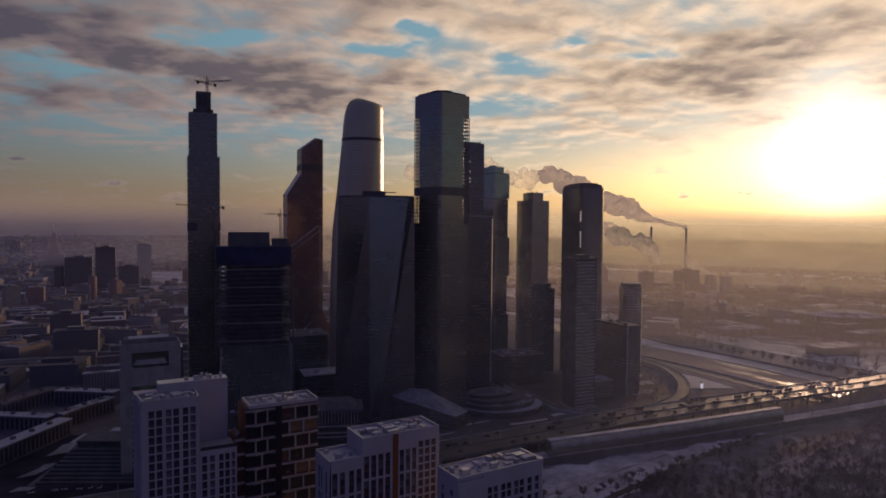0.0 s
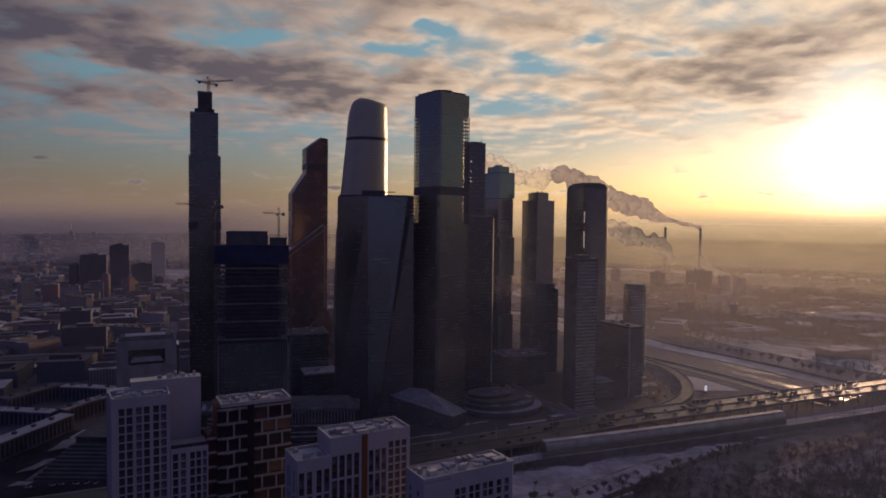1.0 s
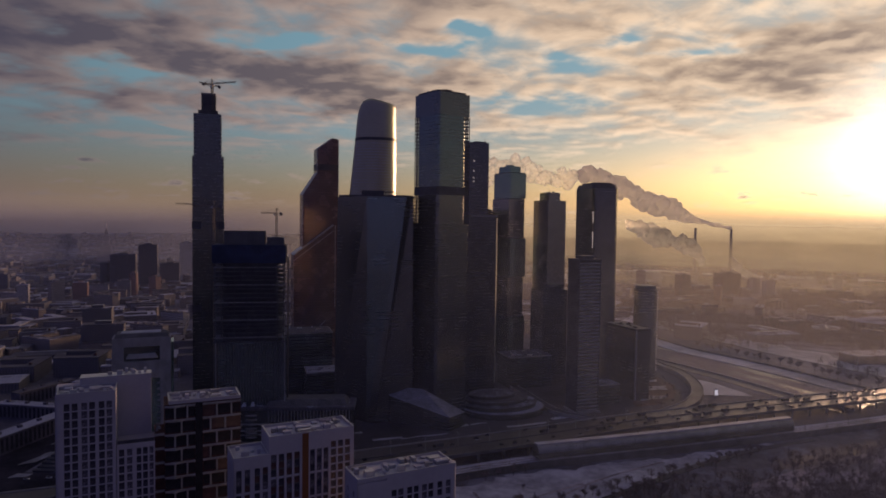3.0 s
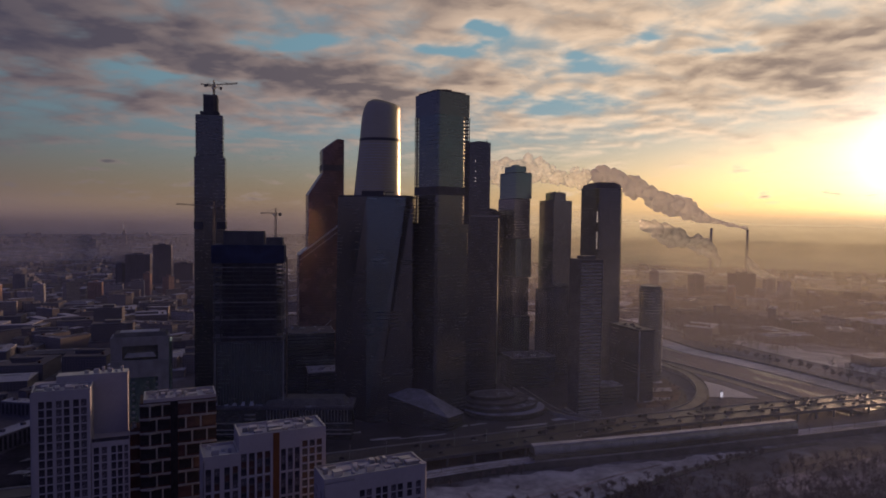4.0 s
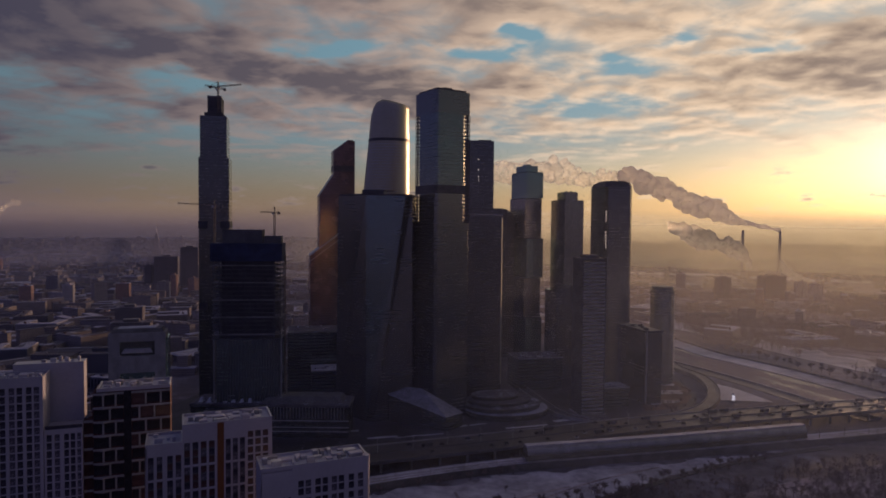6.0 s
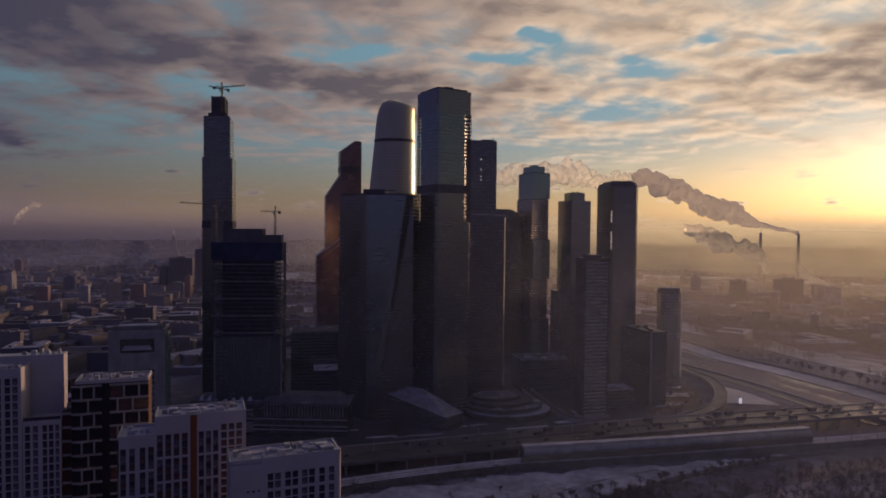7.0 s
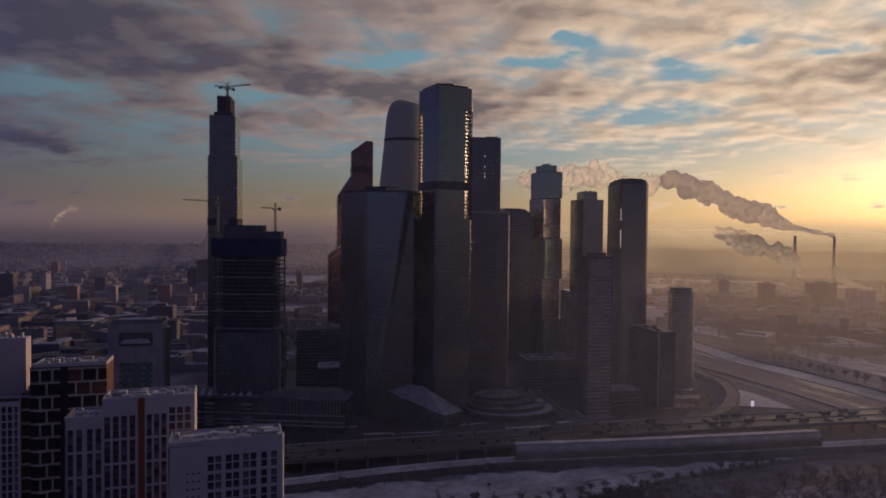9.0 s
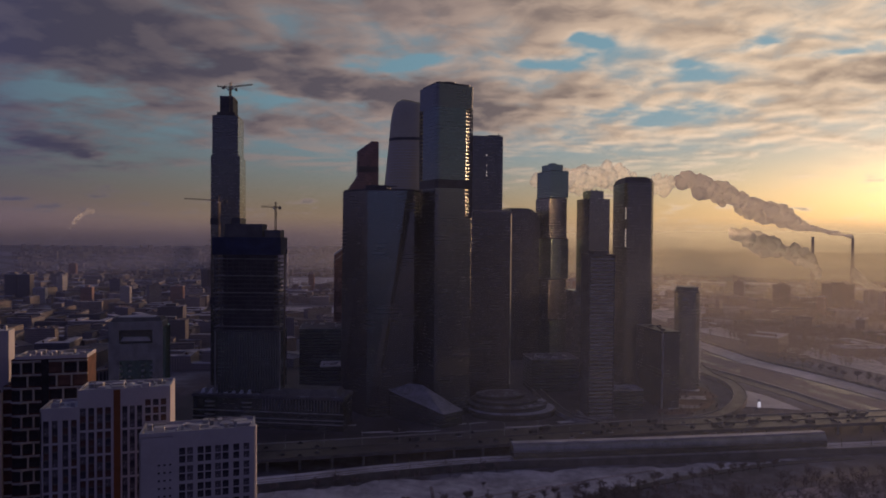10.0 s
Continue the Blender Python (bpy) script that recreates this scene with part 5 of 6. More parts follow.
def gate_building():
    t = thing("office_block", pose(GATE[0], GATE[1], 0, 0, 0, 25) @ Matrix.Diagonal((0.74, 0.9, 1.25, 1)), "grey gate-shaped office block with a dark arched opening", "office block", "office blocks")
    for x in (-31, 19):
        part("pylon", shape((box, x, x + 12, -12, 12, 0, 88)), CONCRETE, t)
    part("lintel", shape((box, -31, 31, -13, 12, 62, 74), (box, -31, 31, -13, 12, 84, 90)), CONCRETE, t)
    part("arch_window", shape((box, -19, 19, -10, 11, 74, 84)), GLASS_BLACK, t)
    part("arch_beam", shape((solid, [(-17, -13.5, 76), (17, -13.5, 76), (17, -11, 76), (-17, -11, 76)], [(-14, -13.5, 79), (14, -13.5, 79), (14, -11, 79), (-14, -11, 79)])), METAL_LIGHT, t)
    part("glass_front", shape((box, -19, 19, -9, 12, 0, 62)), GLASS_TEAL, t)
    for x in (-19, -9, 6, 16):
        for k in range(14):
            part("balcony", shape((box, x, x + 3, -11, -9, 4 + k * 4.1, 5.2 + k * 4.1)), CONCRETE, t)
    part("side_glass", shape((box, 31, 34, -11, 12, 0, 86)), GLASS_TEAL, t)
    part("roof", shape((solid, [(-29, -12, 90), (29, -12, 90), (29, 12, 90), (-29, 12, 90)], [(-27, -9, 92.6), (27, -9, 92.6), (27, 10, 92.6), (-27, 10, 92.6)])), ROOF_DARK, t)
    part("roof_snow", shape((box, -22, 20, -6, 8.5, 92.6, 92.9)), SNOW, t)


def stepped_hall():
    t = tower_thing("stepped_hall", -297, 566, 0, "low dark hall with ribbed stepped slopes and a flat top", category="hall", group="")
    for k in range(9):
        z = k * 2.1
        x0, x1, y0, y1 = -43 + k * 1.6, 40 - k * 0.6, -40 + k * 3.6, 34
        part("step", shape((box, x0, x1, y0, y1, z, z + 1.7)), BAND_DARK, t)
        part("step_edge", shape((box, x0 + 0.6, x1 - 0.6, y0 + 1.2, y1 - 0.6, z + 1.7, z + 2.1)), DARK_CONCRETE, t)
    part("top_storey", shape((box, -27, 32, -6, 30, 18.9, 24)), GLASS_BLACK, t)
    part("top_roof", shape((box, -28, 33, -7, 31, 24, 24.9)), ROOF_DARK, t)
    part("snow_patch", shape((box, -40, -29, 6, 30, 18.9, 19.2), (box, -12, -2, 20, 30, 24.9, 25.1)), SNOW, t)


def slab_block(xa, ya, xb, yb, depth, h, label="long low building with a snow-covered flat roof"):
    """A low building between two end points."""
    length = math.hypot(xb - xa, yb - ya)
    t = tower_thing("low_building", (xa + xb) / 2, (ya + yb) / 2, math.degrees(math.atan2(yb - ya, xb - xa)), label, category="building", group="low buildings")
    part("wall", shape((prism, block(length, depth), 0, h)), GREY_RENDER, t)
    for side in (-1, 1):
        for k in range(int(length / 5)):
            x0 = -length / 2 + 2.5 + k * 5
            part("window_bay", shape((box, x0 - 1.2, x0 + 1.2, side * depth / 2 - 0.2, side * depth / 2 + 0.15, 2.2, h - 1.6)), GLASS_BLACKOUT, t)
    part("roof_snow", shape((prism, block(length + 0.8, depth + 0.8), h, h + 0.8)), CITY_ROOF, t)
    for i in range(int(length / 22)):
        x0 = -length / 2 + (i + 0.5) * 22
        part("stair_head", shape((box, x0 - 1.8, x0 + 1.8, -1.6, 1.6, h + 0.8, h + 3.0)), GREY_RENDER, t)


GATE = (-259, 553)
mall()
wedge_hall()
terrace_mall()
mid_block(-183, 806, 20, 62, 46, 76, "dark glass office block with snowy roof plant", 41)
mid_block(-150, 770, 20, 44, 34, 36, "low dark office annex with snow on its roof", 42)
mid_block(95, 870, 22, 60, 40, 40, "low dark podium block between the towers", 43)
mid_block(180, 690 + 105, 22, 40, 26, 22, "low pale podium with a snowy roof", 44)
gate_building()
stepped_hall()
slab_block(-402, 556, -384, 652, 15, 16)
slab_block(-400, 668, -378, 732, 14, 16)
slab_block(-478, 672, -404, 664, 14, 15)
slab_block(-484, 704, -462, 772, 14, 16)
slab_block(-452, 764, -382, 756, 14, 16)
slab_block(-548, 640, -492, 690, 15, 17)

# ---- highway, railway ----


def along(points, spacing, offset):
    """Places along a line: x, y, heading."""
    line = smooth_line(points, 12)
    out, left = [], 0.0
    for a, b in zip(line, line[1:]):
        d = (b - a)
        length = d.length
        d.normalize()
        while left < length:
            p = a + d * left + Vector((-d.y, d.x)) * offset
            out.append((p.x, p.y, math.degrees(math.atan2(d.y, d.x))))
            left += spacing
        left -= length
    return out


def gallery():
    t = tower_thing("station_gallery", 0, 0, 0, "long covered railway gallery with a snow-topped curved roof", category="gallery", group="")
    line = smooth_line(((84, 577), (215, 626), (351, 681)), 14)
    for i, (a, b) in enumerate(zip(line, line[1:])):
        d = (b - a).normalized()
        side = Vector((-d.y, d.x))
        a = a + d * 0.04
        hoop = [(6.4 * math.cos(q), 12.5 + 7.0 * math.sin(q)) for q in (math.pi * k / 10 for k in range(11))]
        bm = bmesh.new()
        solid(bm, [(a.x + side.x * s, a.y + side.y * s, z) for s, z in hoop], [(b.x + side.x * s, b.y + side.y * s, z) for s, z in hoop])
        bmesh.ops.recalc_face_normals(bm, faces=bm.faces)
        part("roof_section", bm, GALLERY_GLASS, t)
        bm = bmesh.new()
        sides = ((6.1, 7.5), (6.1, 12.45), (-6.1, 12.45), (-6.1, 7.5))
        solid(bm, [(a.x + side.x * s, a.y + side.y * s, z) for s, z in sides], [(b.x + side.x * s, b.y + side.y * s, z) for s, z in sides])
        bmesh.ops.recalc_face_normals(bm, faces=bm.faces)
        part("side_glazing", bm, GLASS_DEEP, t, "dark glazed gallery side")
        if i % 2 == 0:
            part("pier", shape((box, a.x - 1, a.x + 1, a.y - 1, a.y + 1, 0, 7.8)), CONCRETE, t)
    bm = bmesh.new()
    ribbon(bm, ((84, 577), (215, 626), (351, 681)), 7.2, -7.2, 7.6, 6.4)
    part("deck", bm, CONCRETE, t)
    bm = bmesh.new()
    ribbon(bm, ((84, 577), (215, 626), (351, 681)), 3.2, -3.2, 20.0, 18.6)
    part("roof_snow", bm, SNOW, t)


gallery()
for x, y, a in along(HIGHWAY, 26, 0):
    for off in (-13, 13):
        r = radians(a)
        px, py = x - math.sin(r) * off, y + math.cos(r) * off
        if (px - 264) ** 2 + (py - 920) ** 2 > 900:
            tagged(part("bridge_pier", shape((prism, ring(1.2, 1.2, 10, px, py), 0, 10.4)), CONCRETE), "round concrete pier under the highway", "pier", "highway piers", "structure")


def car(paint, van=False):
    t = thing("van" if van else "car", Matrix(), "delivery van on the highway" if van else "car on the slushy highway", "car", "highway traffic")
    h = 1.3 if van else 0.75
    part("body", shape((solid, [(a, b, 0.35) for a, b in block(4.6, 1.8)], [(a, b, 0.35 + h) for a, b in block(4.3, 1.65)])), paint, t)
    z = 0.35 + h
    part("cabin", shape((solid, [(a, b, z) for a, b in block(2.8, 1.6, -0.2)], [(a, b, z + 0.7) for a, b in block(1.9 if not van else 2.6, 1.35, -0.2)])), GLASS_PANE, t)
    for x in (-1.45, 1.45):
        for y in (-0.85, 0.85):
            bm = bmesh.new()
            solid(bm, [(x + 0.34 * math.cos(q), y - 0.1, 0.34 + 0.34 * math.sin(q)) for q in (2 * math.pi * k / 10 for k in range(10))], [(x + 0.34 * math.cos(q), y + 0.1, 0.34 + 0.34 * math.sin(q)) for q in (2 * math.pi * k / 10 for k in range(10))])
            bmesh.ops.recalc_face_normals(bm, faces=bm.faces)
            part("wheel", bm, BAND_DARK, t)
    return t


def truck():
    t = thing("truck", Matrix(), "dark box truck on the highway", "truck", "highway traffic")
    part("box_body", shape((box, -5, 2.4, -1.25, 1.25, 1.1, 3.8)), PAINT_GREY, t)
    part("cab", shape((solid, [(a, b, 0.7) for a, b in block(2.2, 2.4, 3.8)], [(a, b, 3.0) for a, b in block(1.8, 2.2, 3.6)])), PAINT_DARK, t)
    part("chassis", shape((box, -5, 4.6, -1.1, 1.1, 0.6, 1.1)), BAND_DARK, t)
    for x in (-3.8, -2.4, 3.6):
        for y in (-1.1, 1.1):
            part("wheel", shape((prism, block(0.9, 0.3, x, y), 0.0, 0.9)), BAND_DARK, t)
    return t


PAINT_DARK = surface("dark_car_paint", (0.025, 0.025, 0.03), 0.6, 0.2, 0.3, 2.0, spec=0.2)
PAINT_GREY = surface("grey_car_paint", (0.09, 0.09, 0.10), 0.6, 0.2, 0.3, 2.0, spec=0.2)
PAINT_WHITE = surface("white_car_paint", (0.4, 0.4, 0.42), 0.6, 0.1, 0.3, 2.0, spec=0.2)
rng = random.Random(77)
places = []
for lane, off in enumerate((-16, -12, -8, -4, 4, 8, 12, 16)):
    for x, y, a in along(HIGHWAY, 14, off):
        if -190 < x < 620 and rng.random() < (0.34 if x > 150 else 0.16):
            places.append((x, y, a if off < 0 else a + 180))
rng.shuffle(places)
kinds = [car(PAINT_DARK), car(PAINT_GREY), car(PAINT_WHITE), car(PAINT_GREY, True), truck()]
for i, (x, y, a) in enumerate(places[:110]):
    k = i if i < 5 else rng.choice((0, 0, 0, 1, 1, 2, 3, 4, 4))
    if i < 5:
        kinds[i].matrix_basis = pose(x, y, 12.02, 0, 0, a)
    else:
        copy_thing(kinds[k], pose(x, y, 12.02, 0, 0, a))

parked = tagged(car(PAINT_WHITE), "snow-covered car parked before the stepped hall", "car", "parked cars")
parked.matrix_basis = pose(-318, 514.5, 0.24, 0, 0, 8)
for x, y, turn in ((-312, 516.5, 4), (-300.5, 517.5, -5), (-293, 520, 84), (-334, 510, 12), (-286, 520.5, 88)):
    copy_thing(parked, pose(x, y, 0.24, 0, 0, turn))


def street_lamp(height):
    t = thing("street_lamp", Matrix(), "tall grey street lamp beside the highway", "street lamp", "street lamps")
    part("pole", shape((solid, [(x, y, 0) for x, y in ring(0.16, 0.16, 8)], [(x, y, height) for x, y in ring(0.09, 0.09, 8)])), METAL_LIGHT, t)
    part("arm", shape((beam, (0, 0, height), (0, 2.2, height + 0.5), 0.07), (beam, (0, 0, height), (0, -2.2, height + 0.5), 0.07)), METAL_LIGHT, t)
    for s in (-1, 1):
        part("lamp_head", shape((box, -0.18, 0.18, s * 2.4 - 0.4, s * 2.4 + 0.4, height + 0.42, height + 0.58)), METAL_LIGHT, t)
    return t


lamp = street_lamp(11)
spots = [s for s in along(HIGHWAY, 32, 0) if -260 < s[0] < 800]
lamp.matrix_basis = pose(spots[0][0], spots[0][1], 12.9, 0, 0, spots[0][2])
for x, y, a in spots[1:]:
    copy_thing(lamp, pose(x, y, 12.9, 0, 0, a))


def rail_mast():
    t = thing("rail_mast", Matrix(), "steel railway catenary mast on the embankment", "mast", "railway masts")
    part("pole", shape((beam, (0, 0, 0), (0, 0, 9), 0.16)), STEEL, t)
    part("arm", shape((beam, (0, 0, 8), (0, 3.4, 8.6), 0.08), (beam, (0, 0, 9), (0, 3.4, 8.6), 0.05)), STEEL, t)
    return t


mast = rail_mast()
spots = [s for s in along(RAIL, 30, -7) if not 75 < s[0] < 360]
mast.matrix_basis = pose(spots[0][0], spots[0][1], 5, 0, 0, spots[0][2])
for x, y, a in spots[1:]:
    copy_thing(mast, pose(x, y, 5, 0, 0, a))
for off in (-3.2, -1.7, 1.7, 3.2):
    strip("rail", RAIL, off + 0.08, off - 0.08, 5.2, 4.9, STEEL, "steel rail on the embankment", "rail")

t = thing("pier_beacon", pose(331.5, 832, 0.3), "small white beacon column by the frozen river", "beacon")
part("base", shape((prism, ring(3.2, 3.2, 12), 0, 1.2)), CONCRETE, t)
part("column", shape((solid, [(x, y, 1.2) for x, y in ring(1.5, 1.5, 12)], [(x, y, 8.2) for x, y in ring(1.2, 1.2, 12)])), PAINT_WHITE, t)
part("lit_panel", shape((box, -1.7, 1.7, -1.95, -1.6, 1.6, 8.0)), LIT_SIGN, t, "white lit panel")
part("cap", shape((prism, ring(2.0, 2.0, 12), 8.2, 9.2), (prism, ring(1.0, 1.0, 12), 9.2, 10.4)), PAINT_WHITE, t)
RAMP = ((296, 1110), (303, 1004), (322, 950), (322, 887), (307, 827), (280, 778), (235, 735))
strip("road", RAMP, 6.5, -6.5, 4.5, -0.5, ASPHALT, "curved dark slip road by the river", "road")
strip("kerb", RAMP, -6.5, -7.3, 5.6, -0.5, CONCRETE, "pale parapet of the slip road", "parapet")
strip("kerb", RAMP, 7.3, 6.5, 5.6, -0.5, DARK_CONCRETE, "dark parapet of the slip road", "parapet")
sheet("snow_wedge", ((333, 925), (332, 890), (318, 836), (379, 836), (356, 895)), 0.5, PLAIN_SNOW, "open snow between slip road and river", "field")

# ---- power station ----


def chimney(x, y, h, r, label):
    t = thing("chimney", pose(x, y, 0), label, "chimney", "chimneys")
    part("shaft", shape((solid, [(a, b, 0) for a, b in ring(r * 1.5, r * 1.5, 20)], [(a, b, h) for a, b in ring(r, r, 20)])), CONCRETE, t)
    part("rim", shape((prism, ring(r + 0.6, r + 0.6, 20), h - 4, h - 1.5)), DARK_CONCRETE, t)
    for z in (0.55, 0.8):
        part("gallery_ring", shape((prism, ring(r * (1.5 - z * 0.5) + 1.0, r * (1.5 - z * 0.5) + 1.0, 20), h * z, h * z + 1.5)), STEEL, t)


chimney(1041, 2660, 196, 4.2, "tall concrete power station chimney with steam")
chimney(980, 2900, 198, 5.0, "tall concrete chimney further behind the plant")
CHIMNEY_TOP = Vector((1041, 2660, 196))


def plume(steps, seed, label, material, start=None):
    """A drift of steam: steps of (right, up, radius) from the chimney top, in metres."""
    rng = random.Random(seed)
    bm = bmesh.new()
    for (x0, z0, r0), (x1, z1, r1) in zip(steps, steps[1:]):
        count = max(6, int(math.hypot(x1 - x0, z1 - z0) / (0.07 * (r0 + r1) / 2)))
        for i in range(count):
            k = (i + rng.random() * 0.6) / count
            r = r0 + (r1 - r0) * k
            along = x0 + (x1 - x0) * k
            r *= 1.0 + 0.75 * noise.noise((along / (r * 2.2), seed * 7.3, 0.0))
            turn = rng.uniform(0, 2 * math.pi)
            kind = i % 6
            size = r * (rng.uniform(0.65, 0.85) if kind == 0 else rng.uniform(0.36, 0.6) if kind < 4 else rng.uniform(0.2, 0.34))
            off = rng.uniform(0.0, 0.22) * r if kind == 0 else rng.uniform(0.45, 0.72) * r if kind < 4 else rng.uniform(0.72, 0.9) * r
            axis = Vector((along, 0, z0 + (z1 - z0) * k + r * 0.7 * noise.noise((along / (r * 3.0), seed * 3.1, 5.0))))
            spot = axis + Vector((rng.gauss(0, r * 0.12), math.cos(turn) * off, math.sin(turn) * off))
            ball = bmesh.ops.create_icosphere(bm, subdivisions=2, radius=1.0)["verts"]
            shift = Vector((rng.uniform(0, 99), rng.uniform(0, 99), rng.uniform(0, 99)))
            for v in ball:
                n = v.co.normalized()
                v.co = spot + n * size * (1.0 + 0.38 * noise.fractal(n * 2.2 + shift, 0.7, 2.1, 5))
    ob = part("steam_plume", bm, material)
    fuse = ob.modifiers.new("fuse", "REMESH")
    fuse.mode, fuse.voxel_size, fuse.use_smooth_shade = "VOXEL", 2.2, True
    soft = ob.modifiers.new("soften", "SMOOTH")
    soft.factor, soft.iterations = 0.5, 14
    ob.location = start or CHIMNEY_TOP
    tagged(ob, label, "steam", kind="stuff")


plume(((-4, 2, 6), (-50, 14, 12), (-120, 30, 20), (-200, 55, 26), (-300, 95, 34), (-400, 142, 40), (-490, 184, 44), (-560, 208, 36), (-600, 216, 20)), 5, "grey steam plume drifting from the chimney", STEAM)
plume(((-620, 205, 22), (-690, 190, 40), (-780, 215, 46), (-860, 235, 36), (-950, 212, 42), (-1050, 236, 36), (-1150, 212, 24)), 8, "thin drifting end of the steam plume", STEAM_FAINT)
plume(((-108, -148, 6), (-115, -122, 20), (-142, -88, 34), (-195, -62, 42), (-255, -44, 44), (-315, -24, 38), (-370, 4, 29), (-410, 24, 16)), 6, "sunlit steam plume rising from the plant", STEAM_LIT)
plume(((112, -190, 6), (80, -178, 14), (46, -165, 17), (15, -142, 19), (2, -112, 10)), 7, "small sunlit steam puff near the ground", STEAM_LIT)

plume(((0, 0, 5), (14, 22, 10), (36, 46, 14), (70, 68, 17), (112, 80, 12)), 9, "pink steam plume far over the city", STEAM_FAR, Vector((-2005, 2350, 205)))

# ---- the city around ----
def house(kind, wall, label):
    t = thing("apartment_building", Matrix(), label, "building", "city buildings")
    if kind == "slab":
        w, d, h = 62, 14, 27
        part("wall", shape((prism, block(w, d), 0, h)), wall, t)
        part("roof", shape((prism, block(w + 0.6, d + 0.6), h, h + 0.9)), CITY_ROOF, t)
        for k in range(4):
            part("lift_room", shape((box, -26 + k * 15, -21 + k * 15, -2.5, 2.5, h + 0.9, h + 3.4)), wall, t)
    elif kind == "tall":
        w, d, h = 30, 18, 52
        part("wall", shape((prism, block(w, d), 0, h)), wall, t)
        part("roof", shape((prism, block(w + 0.6, d + 0.6), h, h + 0.9)), CITY_ROOF, t)
        part("lift_room", shape((box, -5, 5, -4, 4, h + 0.9, h + 4.5)), wall, t)
    elif kind == "point":
        w, d, h = 24, 24, 74
        part("wall", shape((prism, chamfered(w, d, 3), 0, h)), wall, t)
        part("roof", shape((prism, chamfered(w - 1, d - 1, 3), h, h + 1.2)), CITY_ROOF, t)
        part("lift_room", shape((box, -5, 5, -5, 5, h + 1.2, h + 6)), wall, t)
    elif kind == "court":
        outline = ((-30, -26), (30, -26), (30, 26), (16, 26), (16, -12), (-16, -12), (-16, 26), (-30, 26))
        part("wall", shape((prism, outline, 0, 21)), wall, t)
        part("roof", shape((prism, outline, 21, 22.2)), CITY_ROOF, t)
        part("chimney", shape((box, -20, -17, -20, -17, 22.2, 25)), BROWN_BRICK, t)
    else:
        w, d, h = 84, 42, 11
        part("wall", shape((prism, block(w, d), 0, h)), wall, t)
        part("roof", shape((solid, [(x, y, h) for x, y in block(w + 1, d + 1)], [(x, y, h + 2.6) for x, y in block(w - 4, 4)])), CITY_ROOF, t)
        part("skylight", shape((box, -30, 30, -1.4, 1.4, h + 2.4, h + 3.4)), METAL_LIGHT, t)
    return t


def near_line(x, y, points, gap):
    p = Vector((x, y))
    for a, b in zip(points, points[1:]):
        a, b = Vector(a), Vector(b)
        d = b - a
        k = max(0.0, min(1.0, (p - a).dot(d) / d.length_squared))
        if (p - a - d * k).length < gap:
            return True
    return False


def free_spot(x, y, gap=0.0):
    if near_line(x, y, RIVER, 135 + gap) or near_line(x, y, HIGHWAY, 45 + gap) or near_line(x, y, RAIL, 40 + gap):
        return False
    if -300 - gap < x < 330 + gap and 560 < y < 1150 + gap:
        return False
    if -560 < x < -250 and 520 < y < 850:
        return False
    if x > -240 and y < 900 and x < 700:
        return False
    if -660 < x < -420 and 1380 < y < 1650 or -1160 < x < -770 and 2110 < y < 2780:
        return False
    if abs(x - 1041) < 90 and abs(y - 2660) < 90:
        return False
    return math.hypot(x - 60, y - 100) < 3330


LABELS = {"slab": "long panel apartment building with a snowy flat roof", "tall": "tall slab apartment building with snow on its roof", "point": "slim apartment tower above the low city", "court": "courtyard building with a snow-covered roof", "hall": "wide low hall with a snowy pitched roof"}
protos = []
for i, (kind, wall) in enumerate((("slab", 0), ("slab", 1), ("tall", 0), ("tall", 3), ("tall", 4), ("point", 2), ("point", 3), ("court", 1), ("court", 2), ("hall", 0), ("hall", 2), ("court", 0), ("slab", 4))):
    protos.append((kind, house(kind, WALLS[wall], LABELS[kind])))
rng = random.Random(2024)
taken, used = [], set()


def settle(x, y, gap):
    if not free_spot(x, y) or any((x - a) ** 2 + (y - b) ** 2 < gap * gap for a, b in taken):
        return False
    taken.append((x, y))
    return True


tries = 0
while len(taken) < 290 and tries < 30000:
    tries += 1
    if rng.random() < 0.72:
        y = rng.uniform(640, 2300)
        x = -rng.uniform(0.1, 0.85) * y - 120
    else:
        y = rng.uniform(1250, 2400)
        x = rng.uniform(-0.1, 0.95) * y
    if not settle(x, y, 62 if y < 1500 else 82):
        continue
    west = x < 0.1 * y
    if not west and rng.random() < 0.8:
        taken.pop()
        continue
    weights = (9, 9, 4, 3, 4, 1, 2, 14, 14, 6, 8, 12, 5) if west else (2, 2, 1, 1, 1, 0, 0, 8, 8, 12, 14, 6, 2)
    if y < 1400:
        weights = tuple(w if i in (0, 1, 7, 8, 9, 10, 11, 12) else w * 0.3 for i, w in enumerate(weights))
    k = rng.choices(range(len(protos)), weights)[0]
    m = pose(x, y, 0, 0, 0, rng.choice((20, 22, 112, 110, 65, -20, 24)) + rng.gauss(0, 4))
    m = m @ Matrix.Diagonal((rng.uniform(0.75, 1.15), rng.uniform(0.9, 1.15), rng.uniform(0.8, 1.2), 1))
    if k not in used:
        used.add(k)
        protos[k][1].matrix_basis = m
    else:
        made_copy = copy_thing(protos[k][1], Matrix())
        made_copy.matrix_basis = m
for k in range(len(protos)):
    if k not in used:
        protos[k][1].matrix_basis = pose(-1500 - 90 * k, 2300, 0, 0, 0, 20)


